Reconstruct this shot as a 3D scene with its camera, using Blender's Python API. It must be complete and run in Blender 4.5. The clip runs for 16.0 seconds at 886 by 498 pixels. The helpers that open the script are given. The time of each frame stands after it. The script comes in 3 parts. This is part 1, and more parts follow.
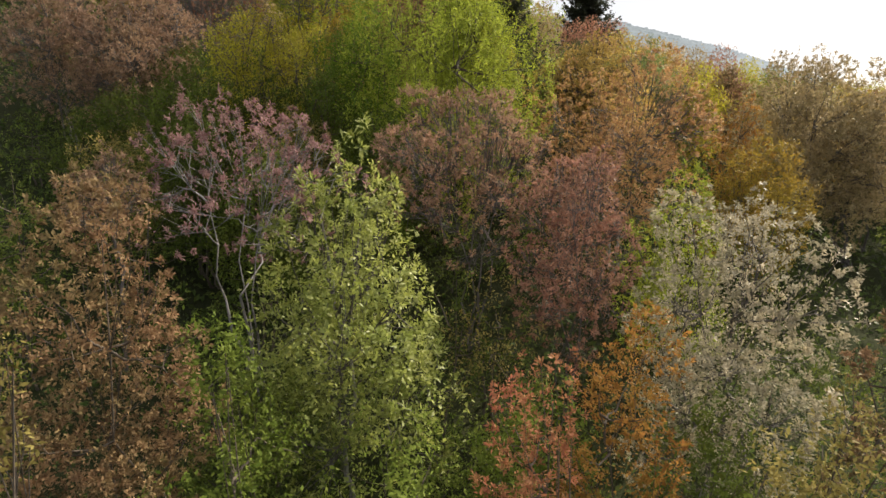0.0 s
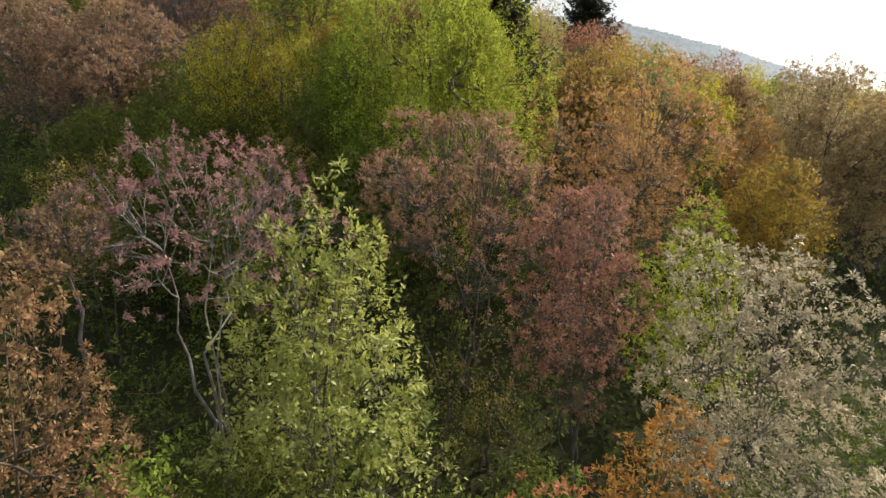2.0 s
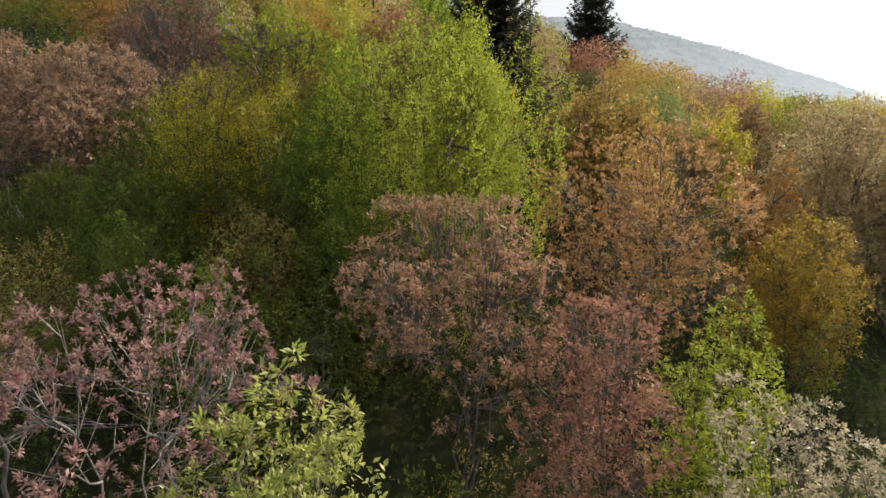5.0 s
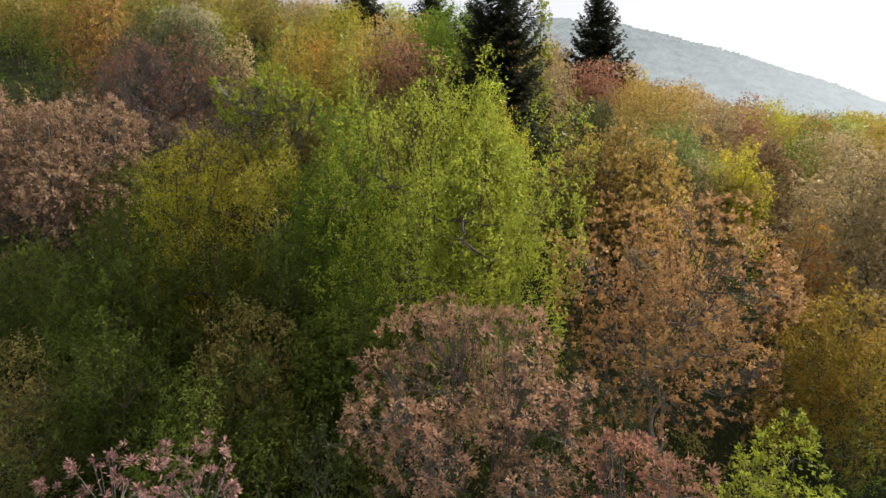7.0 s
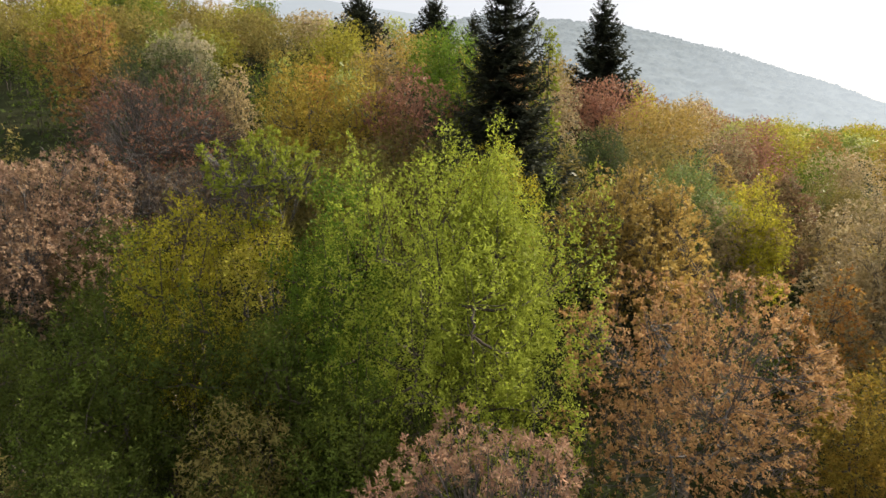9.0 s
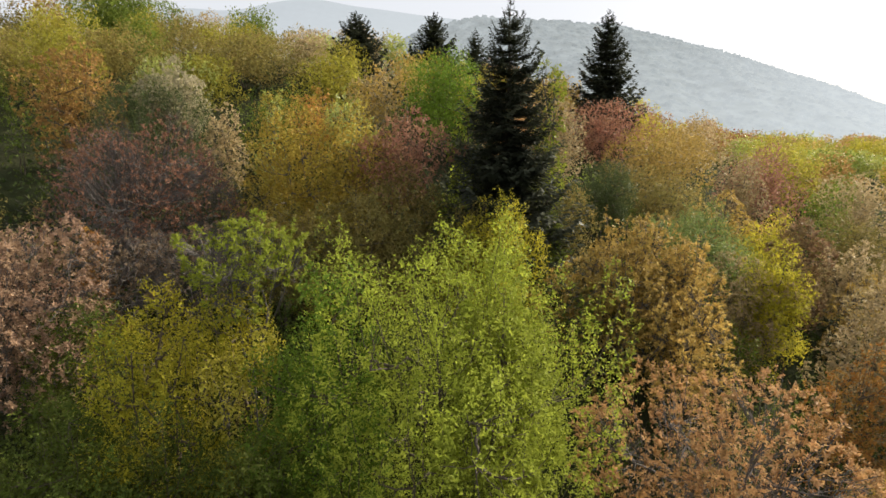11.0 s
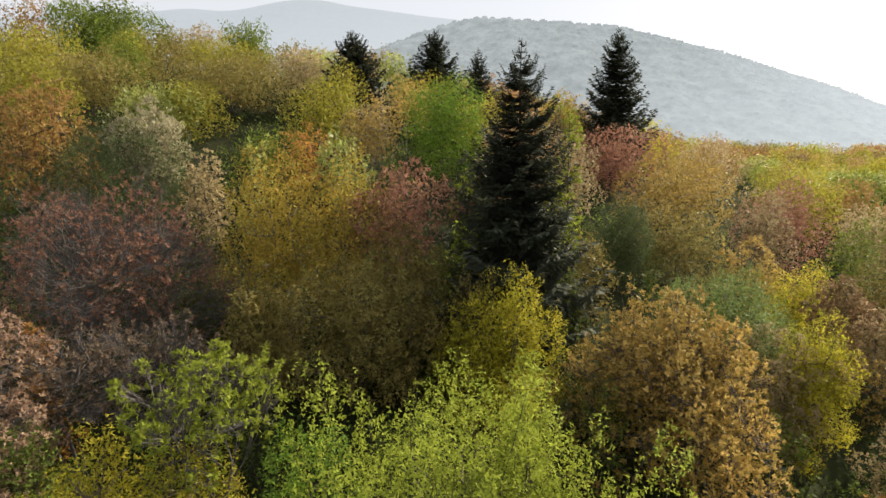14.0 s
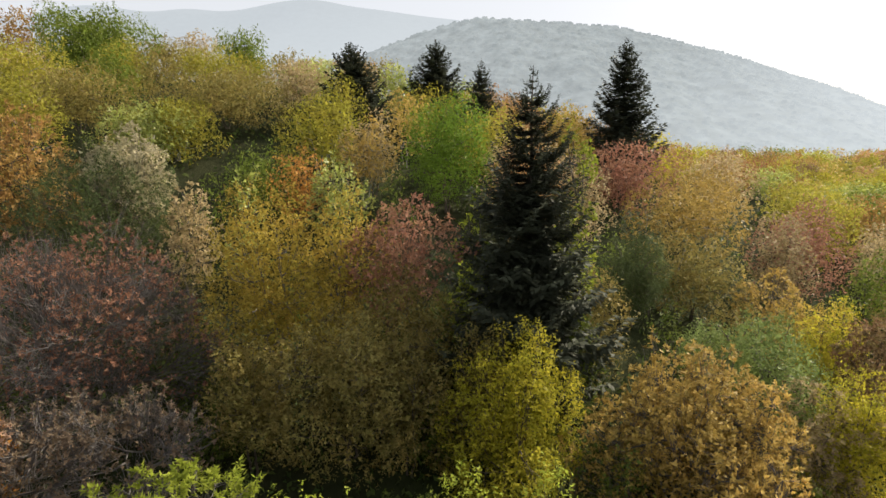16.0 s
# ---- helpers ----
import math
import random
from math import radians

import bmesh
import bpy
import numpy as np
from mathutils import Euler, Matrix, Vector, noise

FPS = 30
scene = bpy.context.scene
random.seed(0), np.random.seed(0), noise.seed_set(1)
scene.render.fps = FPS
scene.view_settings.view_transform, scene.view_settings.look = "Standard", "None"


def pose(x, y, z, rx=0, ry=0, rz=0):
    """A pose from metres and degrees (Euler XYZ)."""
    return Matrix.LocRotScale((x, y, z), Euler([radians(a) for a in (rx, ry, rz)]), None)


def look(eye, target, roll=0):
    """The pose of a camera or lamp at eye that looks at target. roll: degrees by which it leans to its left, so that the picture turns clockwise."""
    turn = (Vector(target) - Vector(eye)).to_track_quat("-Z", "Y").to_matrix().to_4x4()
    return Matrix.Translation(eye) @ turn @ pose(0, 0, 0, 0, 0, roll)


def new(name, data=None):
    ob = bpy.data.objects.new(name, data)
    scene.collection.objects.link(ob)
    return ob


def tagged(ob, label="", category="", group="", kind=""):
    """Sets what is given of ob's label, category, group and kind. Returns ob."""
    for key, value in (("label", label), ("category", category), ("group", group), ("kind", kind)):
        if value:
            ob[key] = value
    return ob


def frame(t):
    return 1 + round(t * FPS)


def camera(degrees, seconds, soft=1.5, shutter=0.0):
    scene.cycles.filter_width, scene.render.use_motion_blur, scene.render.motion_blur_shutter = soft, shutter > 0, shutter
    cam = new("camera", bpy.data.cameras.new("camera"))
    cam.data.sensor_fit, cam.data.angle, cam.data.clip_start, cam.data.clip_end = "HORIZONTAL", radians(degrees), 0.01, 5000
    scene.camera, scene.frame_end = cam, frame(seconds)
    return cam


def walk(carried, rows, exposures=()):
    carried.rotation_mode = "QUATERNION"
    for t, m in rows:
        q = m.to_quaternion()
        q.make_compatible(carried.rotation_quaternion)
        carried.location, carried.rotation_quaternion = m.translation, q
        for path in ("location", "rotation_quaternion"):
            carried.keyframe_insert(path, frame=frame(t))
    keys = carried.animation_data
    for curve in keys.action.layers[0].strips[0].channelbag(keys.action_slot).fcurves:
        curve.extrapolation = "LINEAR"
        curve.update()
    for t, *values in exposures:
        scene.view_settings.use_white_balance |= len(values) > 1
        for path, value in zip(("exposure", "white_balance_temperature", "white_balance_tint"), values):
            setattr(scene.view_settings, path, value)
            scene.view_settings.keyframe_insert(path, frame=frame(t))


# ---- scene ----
cam = camera(76.2, 16.0, soft=1.5)
PATH = [
    (0.0, pose(-0.39, -5.87, -4.13, 78, 0, 0)),
    (0.5, pose(-0.29, -5.35, -3.99, 78, 0, 0)),
    (1.0, pose(-0.20, -4.85, -3.78, 78, 0, 0)),
    (1.5, pose(-0.13, -4.36, -3.53, 78, 0, 0)),
    (2.0, pose(-0.14, -3.93, -3.27, 78, 0, 0)),
    (2.5, pose(-0.07, -3.50, -2.94, 78, 0, 0)),
    (3.0, pose(0.07, -3.05, -2.56, 78, 0, 0)),
    (5.5, pose(-0.00, 0.00, 0.00, 78, 0, 0)),
    (6.0, pose(-0.12, 0.62, 0.76, 78, 0, 0)),
    (6.5, pose(-0.25, 1.24, 1.41, 78, 0, 0)),
    (7.0, pose(-0.40, 1.81, 2.04, 78, 0, 0)),
    (7.5, pose(-0.52, 2.41, 2.66, 78, 0, 0)),
    (8.0, pose(-0.62, 3.02, 3.28, 78, 0, 0)),
    (8.5, pose(-0.66, 3.60, 3.92, 78, 0, 0)),
    (9.0, pose(-0.66, 4.17, 4.58, 78, 0, 0)),
    (11.5, pose(-0.70, 7.42, 8.09, 78, 0, 0)),
    (12.0, pose(-0.77, 8.17, 8.67, 78, 0, 0)),
    (12.5, pose(-0.81, 8.92, 9.12, 78, 0, 0)),
    (13.0, pose(-0.84, 9.66, 9.57, 78, 0, 0)),
    (13.5, pose(-0.85, 10.42, 10.04, 78, 0, 0)),
    (14.0, pose(-0.84, 11.22, 10.49, 78, 0, 0)),
    (14.5, pose(-0.83, 12.03, 10.93, 78, 0, 0)),
    (15.0, pose(-0.85, 12.82, 11.36, 78, 0, 0)),
    (15.5, pose(-0.94, 13.57, 11.80, 78, 0, 0)),
    (16.0, pose(-1.05, 14.32, 12.29, 78, 0, 0)),
]
walk(cam, PATH)

# ---- world, sun, exposure ----
SUN_AZ = radians(52)      # from straight ahead (+y) towards the right (+x)
SUN_EL = radians(32)
scene.view_settings.exposure = 0.80
world = bpy.data.worlds.new("sky")
scene.world = world
world.use_nodes = True
wn = world.node_tree
sky = wn.nodes.new("ShaderNodeTexSky")
sky.sky_type = "NISHITA"
sky.sun_disc = False
sky.sun_elevation, sky.sun_rotation = SUN_EL, SUN_AZ
sky.air_density, sky.dust_density, sky.ozone_density = 0.6, 3.0, 1.0
wn.nodes["Background"].inputs["Strength"].default_value = 0.082
veil = wn.nodes.new("ShaderNodeMix")     # thin bright haze over the whole sky
veil.data_type = "RGBA"
veil.inputs["Factor"].default_value = 0.74
veil.inputs["B"].default_value = (6.9, 6.95, 7.0, 1)
wn.links.new(sky.outputs[0], veil.inputs["A"])
wn.links.new(veil.outputs["Result"], wn.nodes["Background"].inputs["Color"])
sun_way = Vector((math.sin(SUN_AZ) * math.cos(SUN_EL), math.cos(SUN_AZ) * math.cos(SUN_EL), math.sin(SUN_EL)))
sun_data = bpy.data.lights.new("sun", "SUN")
sun_data.energy, sun_data.angle, sun_data.color = 5.0, radians(1.5), (1.0, 0.89, 0.71)
sun = new("sun", sun_data)
sun.matrix_world = look(sun_way * 300, (0, 0, 0))


# ---- materials ----
def shader(name):
    m = bpy.data.materials.new(name)
    m.use_nodes = True
    m.node_tree.nodes.remove(m.node_tree.nodes["Principled BSDF"])
    return m, m.node_tree, m.node_tree.nodes["Material Output"]


def node(tree, kind, **values):
    n = tree.nodes.new(kind)
    for key, value in values.items():
        n.inputs[key.replace("_", " ")].default_value = value
    return n


def ramp(tree, colours):
    n = tree.nodes.new("ShaderNodeValToRGB")
    while len(n.color_ramp.elements) < len(colours):
        n.color_ramp.elements.new(0.5)
    for i, c in enumerate(colours):
        n.color_ramp.elements[i].position = i / max(1, len(colours) - 1)
        n.color_ramp.elements[i].color = (*c, 1)
    return n


def leaf_material(name, colours, patch, patch_amount=0.5, translucent=0.36, gloss=0.05):
    """Leaves: each leaf its own shade, with broad patches of a second hue through the crown."""
    m, t, out = shader(name)
    geo = t.nodes.new("ShaderNodeNewGeometry")
    mean = [sum(c[i] for c in colours) / len(colours) for i in range(3)]
    shades = ramp(t, [tuple(m_ + (v - m_) * 0.6 for v, m_ in zip(c, mean)) for c in colours])
    t.links.new(geo.outputs["Random Per Island"], shades.inputs[0])
    info = t.nodes.new("ShaderNodeObjectInfo")
    coords = t.nodes.new("ShaderNodeTexCoord")
    patches = node(t, "ShaderNodeTexNoise", Scale=0.55, Detail=3.0, Roughness=0.65)
    t.links.new(coords.outputs["Object"], patches.inputs["Vector"])
    sharp = t.nodes.new("ShaderNodeMapRange")
    sharp.inputs["From Min"].default_value, sharp.inputs["From Max"].default_value = 0.42, 0.62
    sharp.inputs["To Max"].default_value = patch_amount
    t.links.new(patches.outputs[0], sharp.inputs["Value"])
    mix = t.nodes.new("ShaderNodeMix")
    mix.data_type = "RGBA"
    t.links.new(sharp.outputs[0], mix.inputs["Factor"])
    t.links.new(shades.outputs[0], mix.inputs["A"])
    mix.inputs["B"].default_value = (*patch, 1)
    hue = node(t, "ShaderNodeHueSaturation", Saturation=1.0)
    vary = t.nodes.new("ShaderNodeMapRange")
    vary.inputs["To Min"].default_value, vary.inputs["To Max"].default_value = 0.8, 1.2
    t.links.new(info.outputs["Random"], vary.inputs["Value"])
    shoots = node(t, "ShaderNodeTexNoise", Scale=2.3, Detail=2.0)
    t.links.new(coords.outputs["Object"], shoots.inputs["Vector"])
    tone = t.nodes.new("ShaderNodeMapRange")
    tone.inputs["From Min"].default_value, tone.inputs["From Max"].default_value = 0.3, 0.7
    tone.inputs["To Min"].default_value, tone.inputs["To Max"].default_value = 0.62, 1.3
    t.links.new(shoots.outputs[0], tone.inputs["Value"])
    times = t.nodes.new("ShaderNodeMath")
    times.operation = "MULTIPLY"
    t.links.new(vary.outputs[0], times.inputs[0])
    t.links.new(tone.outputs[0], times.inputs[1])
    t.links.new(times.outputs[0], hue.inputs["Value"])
    t.links.new(mix.outputs["Result"], hue.inputs["Color"])
    face = node(t, "ShaderNodeBsdfPrincipled", Roughness=0.5)
    face.inputs["Specular IOR Level"].default_value = gloss
    back = node(t, "ShaderNodeBsdfTranslucent")
    both = node(t, "ShaderNodeMixShader", Fac=translucent)
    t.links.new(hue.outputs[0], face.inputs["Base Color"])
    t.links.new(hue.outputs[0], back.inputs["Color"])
    t.links.new(face.outputs[0], both.inputs[1])
    t.links.new(back.outputs[0], both.inputs[2])
    t.links.new(both.outputs[0], out.inputs["Surface"])
    return m


def bark_material(name, dark, light, scale=6.0):
    m, t, out = shader(name)
    coords = t.nodes.new("ShaderNodeTexCoord")
    stretch = node(t, "ShaderNodeMapping", Scale=(scale, scale, scale * 0.25))
    grain = node(t, "ShaderNodeTexNoise", Scale=1.0, Detail=6.0, Roughness=0.7)
    t.links.new(coords.outputs["Object"], stretch.inputs["Vector"])
    t.links.new(stretch.outputs[0], grain.inputs["Vector"])
    shades = ramp(t, [dark, light])
    shades.color_ramp.elements[0].position, shades.color_ramp.elements[1].position = 0.35, 0.65
    t.links.new(grain.outputs[0], shades.inputs[0])
    bump = node(t, "ShaderNodeBump", Strength=0.5, Distance=0.02)
    t.links.new(grain.outputs[0], bump.inputs["Height"])
    face = node(t, "ShaderNodeBsdfPrincipled", Roughness=0.85)
    t.links.new(shades.outputs[0], face.inputs["Base Color"])
    t.links.new(bump.outputs[0], face.inputs["Normal"])
    t.links.new(face.outputs[0], out.inputs["Surface"])
    return m


def ground_material():
    m, t, out = shader("forest_floor")
    coords = t.nodes.new("ShaderNodeTexCoord")
    wide = node(t, "ShaderNodeTexNoise", Scale=0.15, Detail=4.0)
    fine = node(t, "ShaderNodeTexNoise", Scale=3.0, Detail=6.0, Roughness=0.7)
    for n in (wide, fine):
        t.links.new(coords.outputs["Object"], n.inputs["Vector"])
    a = ramp(t, [(0.02, 0.03, 0.01), (0.04, 0.055, 0.02)])
    b = ramp(t, [(0.02, 0.018, 0.011), (0.042, 0.038, 0.021)])
    mix = t.nodes.new("ShaderNodeMix")
    mix.data_type = "RGBA"
    t.links.new(fine.outputs[0], a.inputs[0])
    t.links.new(fine.outputs[0], b.inputs[0])
    t.links.new(wide.outputs[0], mix.inputs["Factor"])
    t.links.new(a.outputs[0], mix.inputs["A"])
    t.links.new(b.outputs[0], mix.inputs["B"])
    bump = node(t, "ShaderNodeBump", Strength=0.8, Distance=0.2)
    t.links.new(fine.outputs[0], bump.inputs["Height"])
    face = node(t, "ShaderNodeBsdfPrincipled", Roughness=1.0)
    face.inputs["Specular IOR Level"].default_value = 0.05
    t.links.new(mix.outputs["Result"], face.inputs["Base Color"])
    t.links.new(bump.outputs[0], face.inputs["Normal"])
    t.links.new(face.outputs[0], out.inputs["Surface"])
    return m


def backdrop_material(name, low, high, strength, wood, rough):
    """Far hills: bright haze painted in as a plain glow, added over faintly lit woods."""
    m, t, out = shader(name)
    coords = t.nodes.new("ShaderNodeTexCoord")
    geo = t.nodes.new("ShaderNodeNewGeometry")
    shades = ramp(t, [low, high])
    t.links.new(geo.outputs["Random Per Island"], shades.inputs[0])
    haze_glow = node(t, "ShaderNodeEmission", Strength=strength)
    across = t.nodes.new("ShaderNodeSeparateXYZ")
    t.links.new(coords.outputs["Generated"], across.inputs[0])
    # painted haze: emitted colour turns paler to the right and towards the base
    haze_fade = t.nodes.new("ShaderNodeMapRange")
    haze_fade.inputs["From Min"].default_value, haze_fade.inputs["From Max"].default_value = 0.35, 0.95
    haze_fade.inputs["To Max"].default_value = 0.85
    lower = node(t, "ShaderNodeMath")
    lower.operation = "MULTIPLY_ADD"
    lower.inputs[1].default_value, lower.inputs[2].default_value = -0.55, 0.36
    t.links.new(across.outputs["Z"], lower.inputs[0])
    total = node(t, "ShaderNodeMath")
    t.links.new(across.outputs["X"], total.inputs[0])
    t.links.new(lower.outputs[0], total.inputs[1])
    t.links.new(total.outputs[0], haze_fade.inputs["Value"])
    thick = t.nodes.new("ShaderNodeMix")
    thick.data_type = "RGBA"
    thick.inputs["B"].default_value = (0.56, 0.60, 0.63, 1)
    t.links.new(haze_fade.outputs[0], thick.inputs["Factor"])
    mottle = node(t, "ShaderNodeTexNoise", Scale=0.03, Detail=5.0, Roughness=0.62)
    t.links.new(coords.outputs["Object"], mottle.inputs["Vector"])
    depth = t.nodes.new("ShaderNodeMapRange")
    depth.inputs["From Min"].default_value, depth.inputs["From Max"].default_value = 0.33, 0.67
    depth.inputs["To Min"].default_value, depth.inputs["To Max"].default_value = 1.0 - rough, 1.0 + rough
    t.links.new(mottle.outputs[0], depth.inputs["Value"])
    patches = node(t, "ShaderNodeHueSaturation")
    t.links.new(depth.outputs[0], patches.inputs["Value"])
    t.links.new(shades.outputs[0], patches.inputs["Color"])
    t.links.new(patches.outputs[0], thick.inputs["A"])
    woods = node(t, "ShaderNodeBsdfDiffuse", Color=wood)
    t.links.new(thick.outputs["Result"], haze_glow.inputs["Color"])
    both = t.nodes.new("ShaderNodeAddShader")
    t.links.new(haze_glow.outputs[0], both.inputs[0])
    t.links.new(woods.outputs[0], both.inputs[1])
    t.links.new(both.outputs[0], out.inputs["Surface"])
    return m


LEAF = {
    "amber": leaf_material("amber_leaf", [(0.32, 0.20, 0.04), (0.45, 0.29, 0.05), (0.53, 0.38, 0.07)], (0.20, 0.21, 0.035), translucent=0.45),
    "cream": leaf_material("pale_cream_leaf", [(0.36, 0.31, 0.19), (0.54, 0.48, 0.31), (0.66, 0.60, 0.42)], (0.34, 0.32, 0.16)),
    "citron": leaf_material("citron_leaf", [(0.24, 0.24, 0.03), (0.35, 0.34, 0.048), (0.435, 0.405, 0.075)], (0.345, 0.255, 0.05), translucent=0.46),
    "rosebrown": leaf_material("rose_brown_leaf", [(0.18, 0.11, 0.075), (0.29, 0.185, 0.13), (0.42, 0.29, 0.20)], (0.24, 0.17, 0.09)),
    "oxblood": leaf_material("dark_russet_leaf", [(0.20, 0.10, 0.065), (0.31, 0.15, 0.10), (0.42, 0.22, 0.14)], (0.21, 0.13, 0.085)),
    "pink": leaf_material("pink_leaf", [(0.20, 0.105, 0.105), (0.31, 0.17, 0.165), (0.42, 0.265, 0.25)], (0.25, 0.175, 0.15)),
    "pinkbrown": leaf_material("pink_brown_leaf", [(0.28, 0.15, 0.10), (0.44, 0.26, 0.17), (0.58, 0.38, 0.26)], (0.33, 0.23, 0.13)),
    "brown": leaf_material("brown_leaf", [(0.29, 0.145, 0.072), (0.46, 0.262, 0.122), (0.60, 0.40, 0.19)], (0.42, 0.265, 0.10)),
    "bronze": leaf_material("bronze_leaf", [(0.24, 0.13, 0.05), (0.36, 0.20, 0.07), (0.42, 0.27, 0.10)], (0.36, 0.27, 0.07)),
    "wine": leaf_material("wine_leaf", [(0.26, 0.12, 0.085), (0.38, 0.18, 0.13), (0.47, 0.26, 0.18)], (0.30, 0.20, 0.10)),
    "dusk": leaf_material("dusky_brown_leaf", [(0.12, 0.085, 0.06), (0.20, 0.145, 0.10), (0.30, 0.22, 0.155)], (0.15, 0.12, 0.07)),
    "russet": leaf_material("russet_leaf", [(0.19, 0.09, 0.07), (0.29, 0.145, 0.105), (0.38, 0.21, 0.15)], (0.24, 0.16, 0.105)),
    "red": leaf_material("red_leaf", [(0.24, 0.075, 0.05), (0.35, 0.12, 0.075), (0.39, 0.19, 0.10)], (0.27, 0.19, 0.07)),
    "orange": leaf_material("orange_leaf", [(0.33, 0.13, 0.045), (0.45, 0.20, 0.055), (0.50, 0.31, 0.075)], (0.27, 0.21, 0.05), translucent=0.42),
    "orange_brown": leaf_material("orange_brown_leaf", [(0.15, 0.085, 0.05), (0.24, 0.14, 0.075), (0.35, 0.23, 0.13)], (0.15, 0.15, 0.06)),
    "gold": leaf_material("gold_leaf", [(0.37, 0.245, 0.068), (0.54, 0.375, 0.105), (0.63, 0.465, 0.155)], (0.36, 0.28, 0.075)),
    "gold_green": leaf_material("gold_green_leaf", [(0.29, 0.25, 0.045), (0.42, 0.35, 0.06), (0.52, 0.40, 0.085)], (0.44, 0.27, 0.055), translucent=0.46),
    "yellow": leaf_material("yellow_leaf", [(0.30, 0.28, 0.025), (0.44, 0.39, 0.035), (0.55, 0.46, 0.055)], (0.25, 0.28, 0.035), translucent=0.48),
    "yellowgreen": leaf_material("yellow_green_leaf", [(0.25, 0.29, 0.06), (0.40, 0.43, 0.10), (0.54, 0.55, 0.17)], (0.20, 0.27, 0.06), translucent=0.45, gloss=0.45),
    "lime": leaf_material("lime_leaf", [(0.20, 0.25, 0.03), (0.30, 0.35, 0.042), (0.40, 0.44, 0.07)], (0.25, 0.29, 0.04), translucent=0.48),
    "limegreen": leaf_material("fresh_green_leaf", [(0.09, 0.16, 0.018), (0.14, 0.23, 0.027), (0.21, 0.31, 0.045)], (0.13, 0.18, 0.028)),
    "green": leaf_material("green_leaf", [(0.085, 0.13, 0.02), (0.145, 0.20, 0.03), (0.205, 0.26, 0.05)], (0.18, 0.19, 0.04)),
    "darkgreen": leaf_material("deep_green_leaf", [(0.055, 0.085, 0.016), (0.095, 0.135, 0.024), (0.145, 0.185, 0.036)], (0.14, 0.14, 0.03)),
    "olive": leaf_material("olive_leaf", [(0.16, 0.148, 0.045), (0.25, 0.215, 0.062), (0.31, 0.265, 0.09)], (0.28, 0.19, 0.06)),
    "greygreen": leaf_material("grey_green_leaf", [(0.06, 0.085, 0.03), (0.09, 0.12, 0.045), (0.125, 0.155, 0.065)], (0.09, 0.105, 0.03)),
    "paleg": leaf_material("pale_green_leaf", [(0.13, 0.19, 0.05), (0.20, 0.26, 0.08), (0.27, 0.33, 0.12)], (0.17, 0.21, 0.05)),
    "tan": leaf_material("tan_leaf", [(0.33, 0.25, 0.13), (0.46, 0.35, 0.19), (0.54, 0.44, 0.27)], (0.32, 0.27, 0.12)),
    "white": leaf_material("cream_leaf", [(0.30, 0.25, 0.165), (0.45, 0.385, 0.265), (0.62, 0.545, 0.40)], (0.16, 0.17, 0.09), gloss=0.2),
}
BARK = {
    "grey": bark_material("grey_bark", (0.13, 0.12, 0.105), (0.34, 0.32, 0.28)),
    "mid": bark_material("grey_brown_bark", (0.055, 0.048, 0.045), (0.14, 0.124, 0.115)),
    "ash": bark_material("ash_grey_bark", (0.10, 0.092, 0.088), (0.24, 0.22, 0.21)),
    "dark": bark_material("dark_bark", (0.05, 0.04, 0.03), (0.13, 0.10, 0.075)),
}
NEEDLE = leaf_material("spruce_needle", [(0.040, 0.048, 0.032), (0.055, 0.062, 0.041), (0.07, 0.077, 0.050)], (0.055, 0.055, 0.037), 0.3, 0.25, 0.05)
UNDER = leaf_material("undergrowth_leaf", [(0.045, 0.08, 0.02), (0.075, 0.11, 0.028), (0.105, 0.135, 0.042)], (0.09, 0.09, 0.035))
FLOOR = ground_material()
# the hills' haze is put in as emitted colour
HAZE_HILL = backdrop_material("painted_haze_hill", (0.262, 0.290, 0.300), (0.288, 0.312, 0.320), 0.83, (0.03, 0.032, 0.028, 1), 0.17)
HAZE_FAR = backdrop_material("painted_haze_mountain", (0.44, 0.475, 0.505), (0.44, 0.475, 0.505), 0.76, (0.015, 0.016, 0.016, 1), 0.02)


# ---- mesh helpers ----
def mesh_of(name, verts, faces_flat, corners, material, smooth=False):
    """A mesh from arrays; corners: how many corners each face has (one number for all)."""
    me = bpy.data.meshes.new(name)
    n = len(faces_flat) // corners
    me.vertices.add(len(verts))
    me.vertices.foreach_set("co", np.ascontiguousarray(verts, dtype=np.float32).ravel())
    me.loops.add(len(faces_flat))
    me.loops.foreach_set("vertex_index", np.ascontiguousarray(faces_flat, dtype=np.int32))
    me.polygons.add(n)
    me.polygons.foreach_set("loop_start", np.arange(0, n * corners, corners, dtype=np.int32))
    if smooth:
        me.polygons.foreach_set("use_smooth", np.ones(n, dtype=bool))
    me.update(calc_edges=True)
    me.materials.append(material)
    return me


def child(name, me, parent, label=""):
    ob = new(name, me)
    ob.parent = parent
    return tagged(ob, label)


def unit(v):
    return v / np.maximum(1e-9, np.linalg.norm(v, axis=-1, keepdims=True))


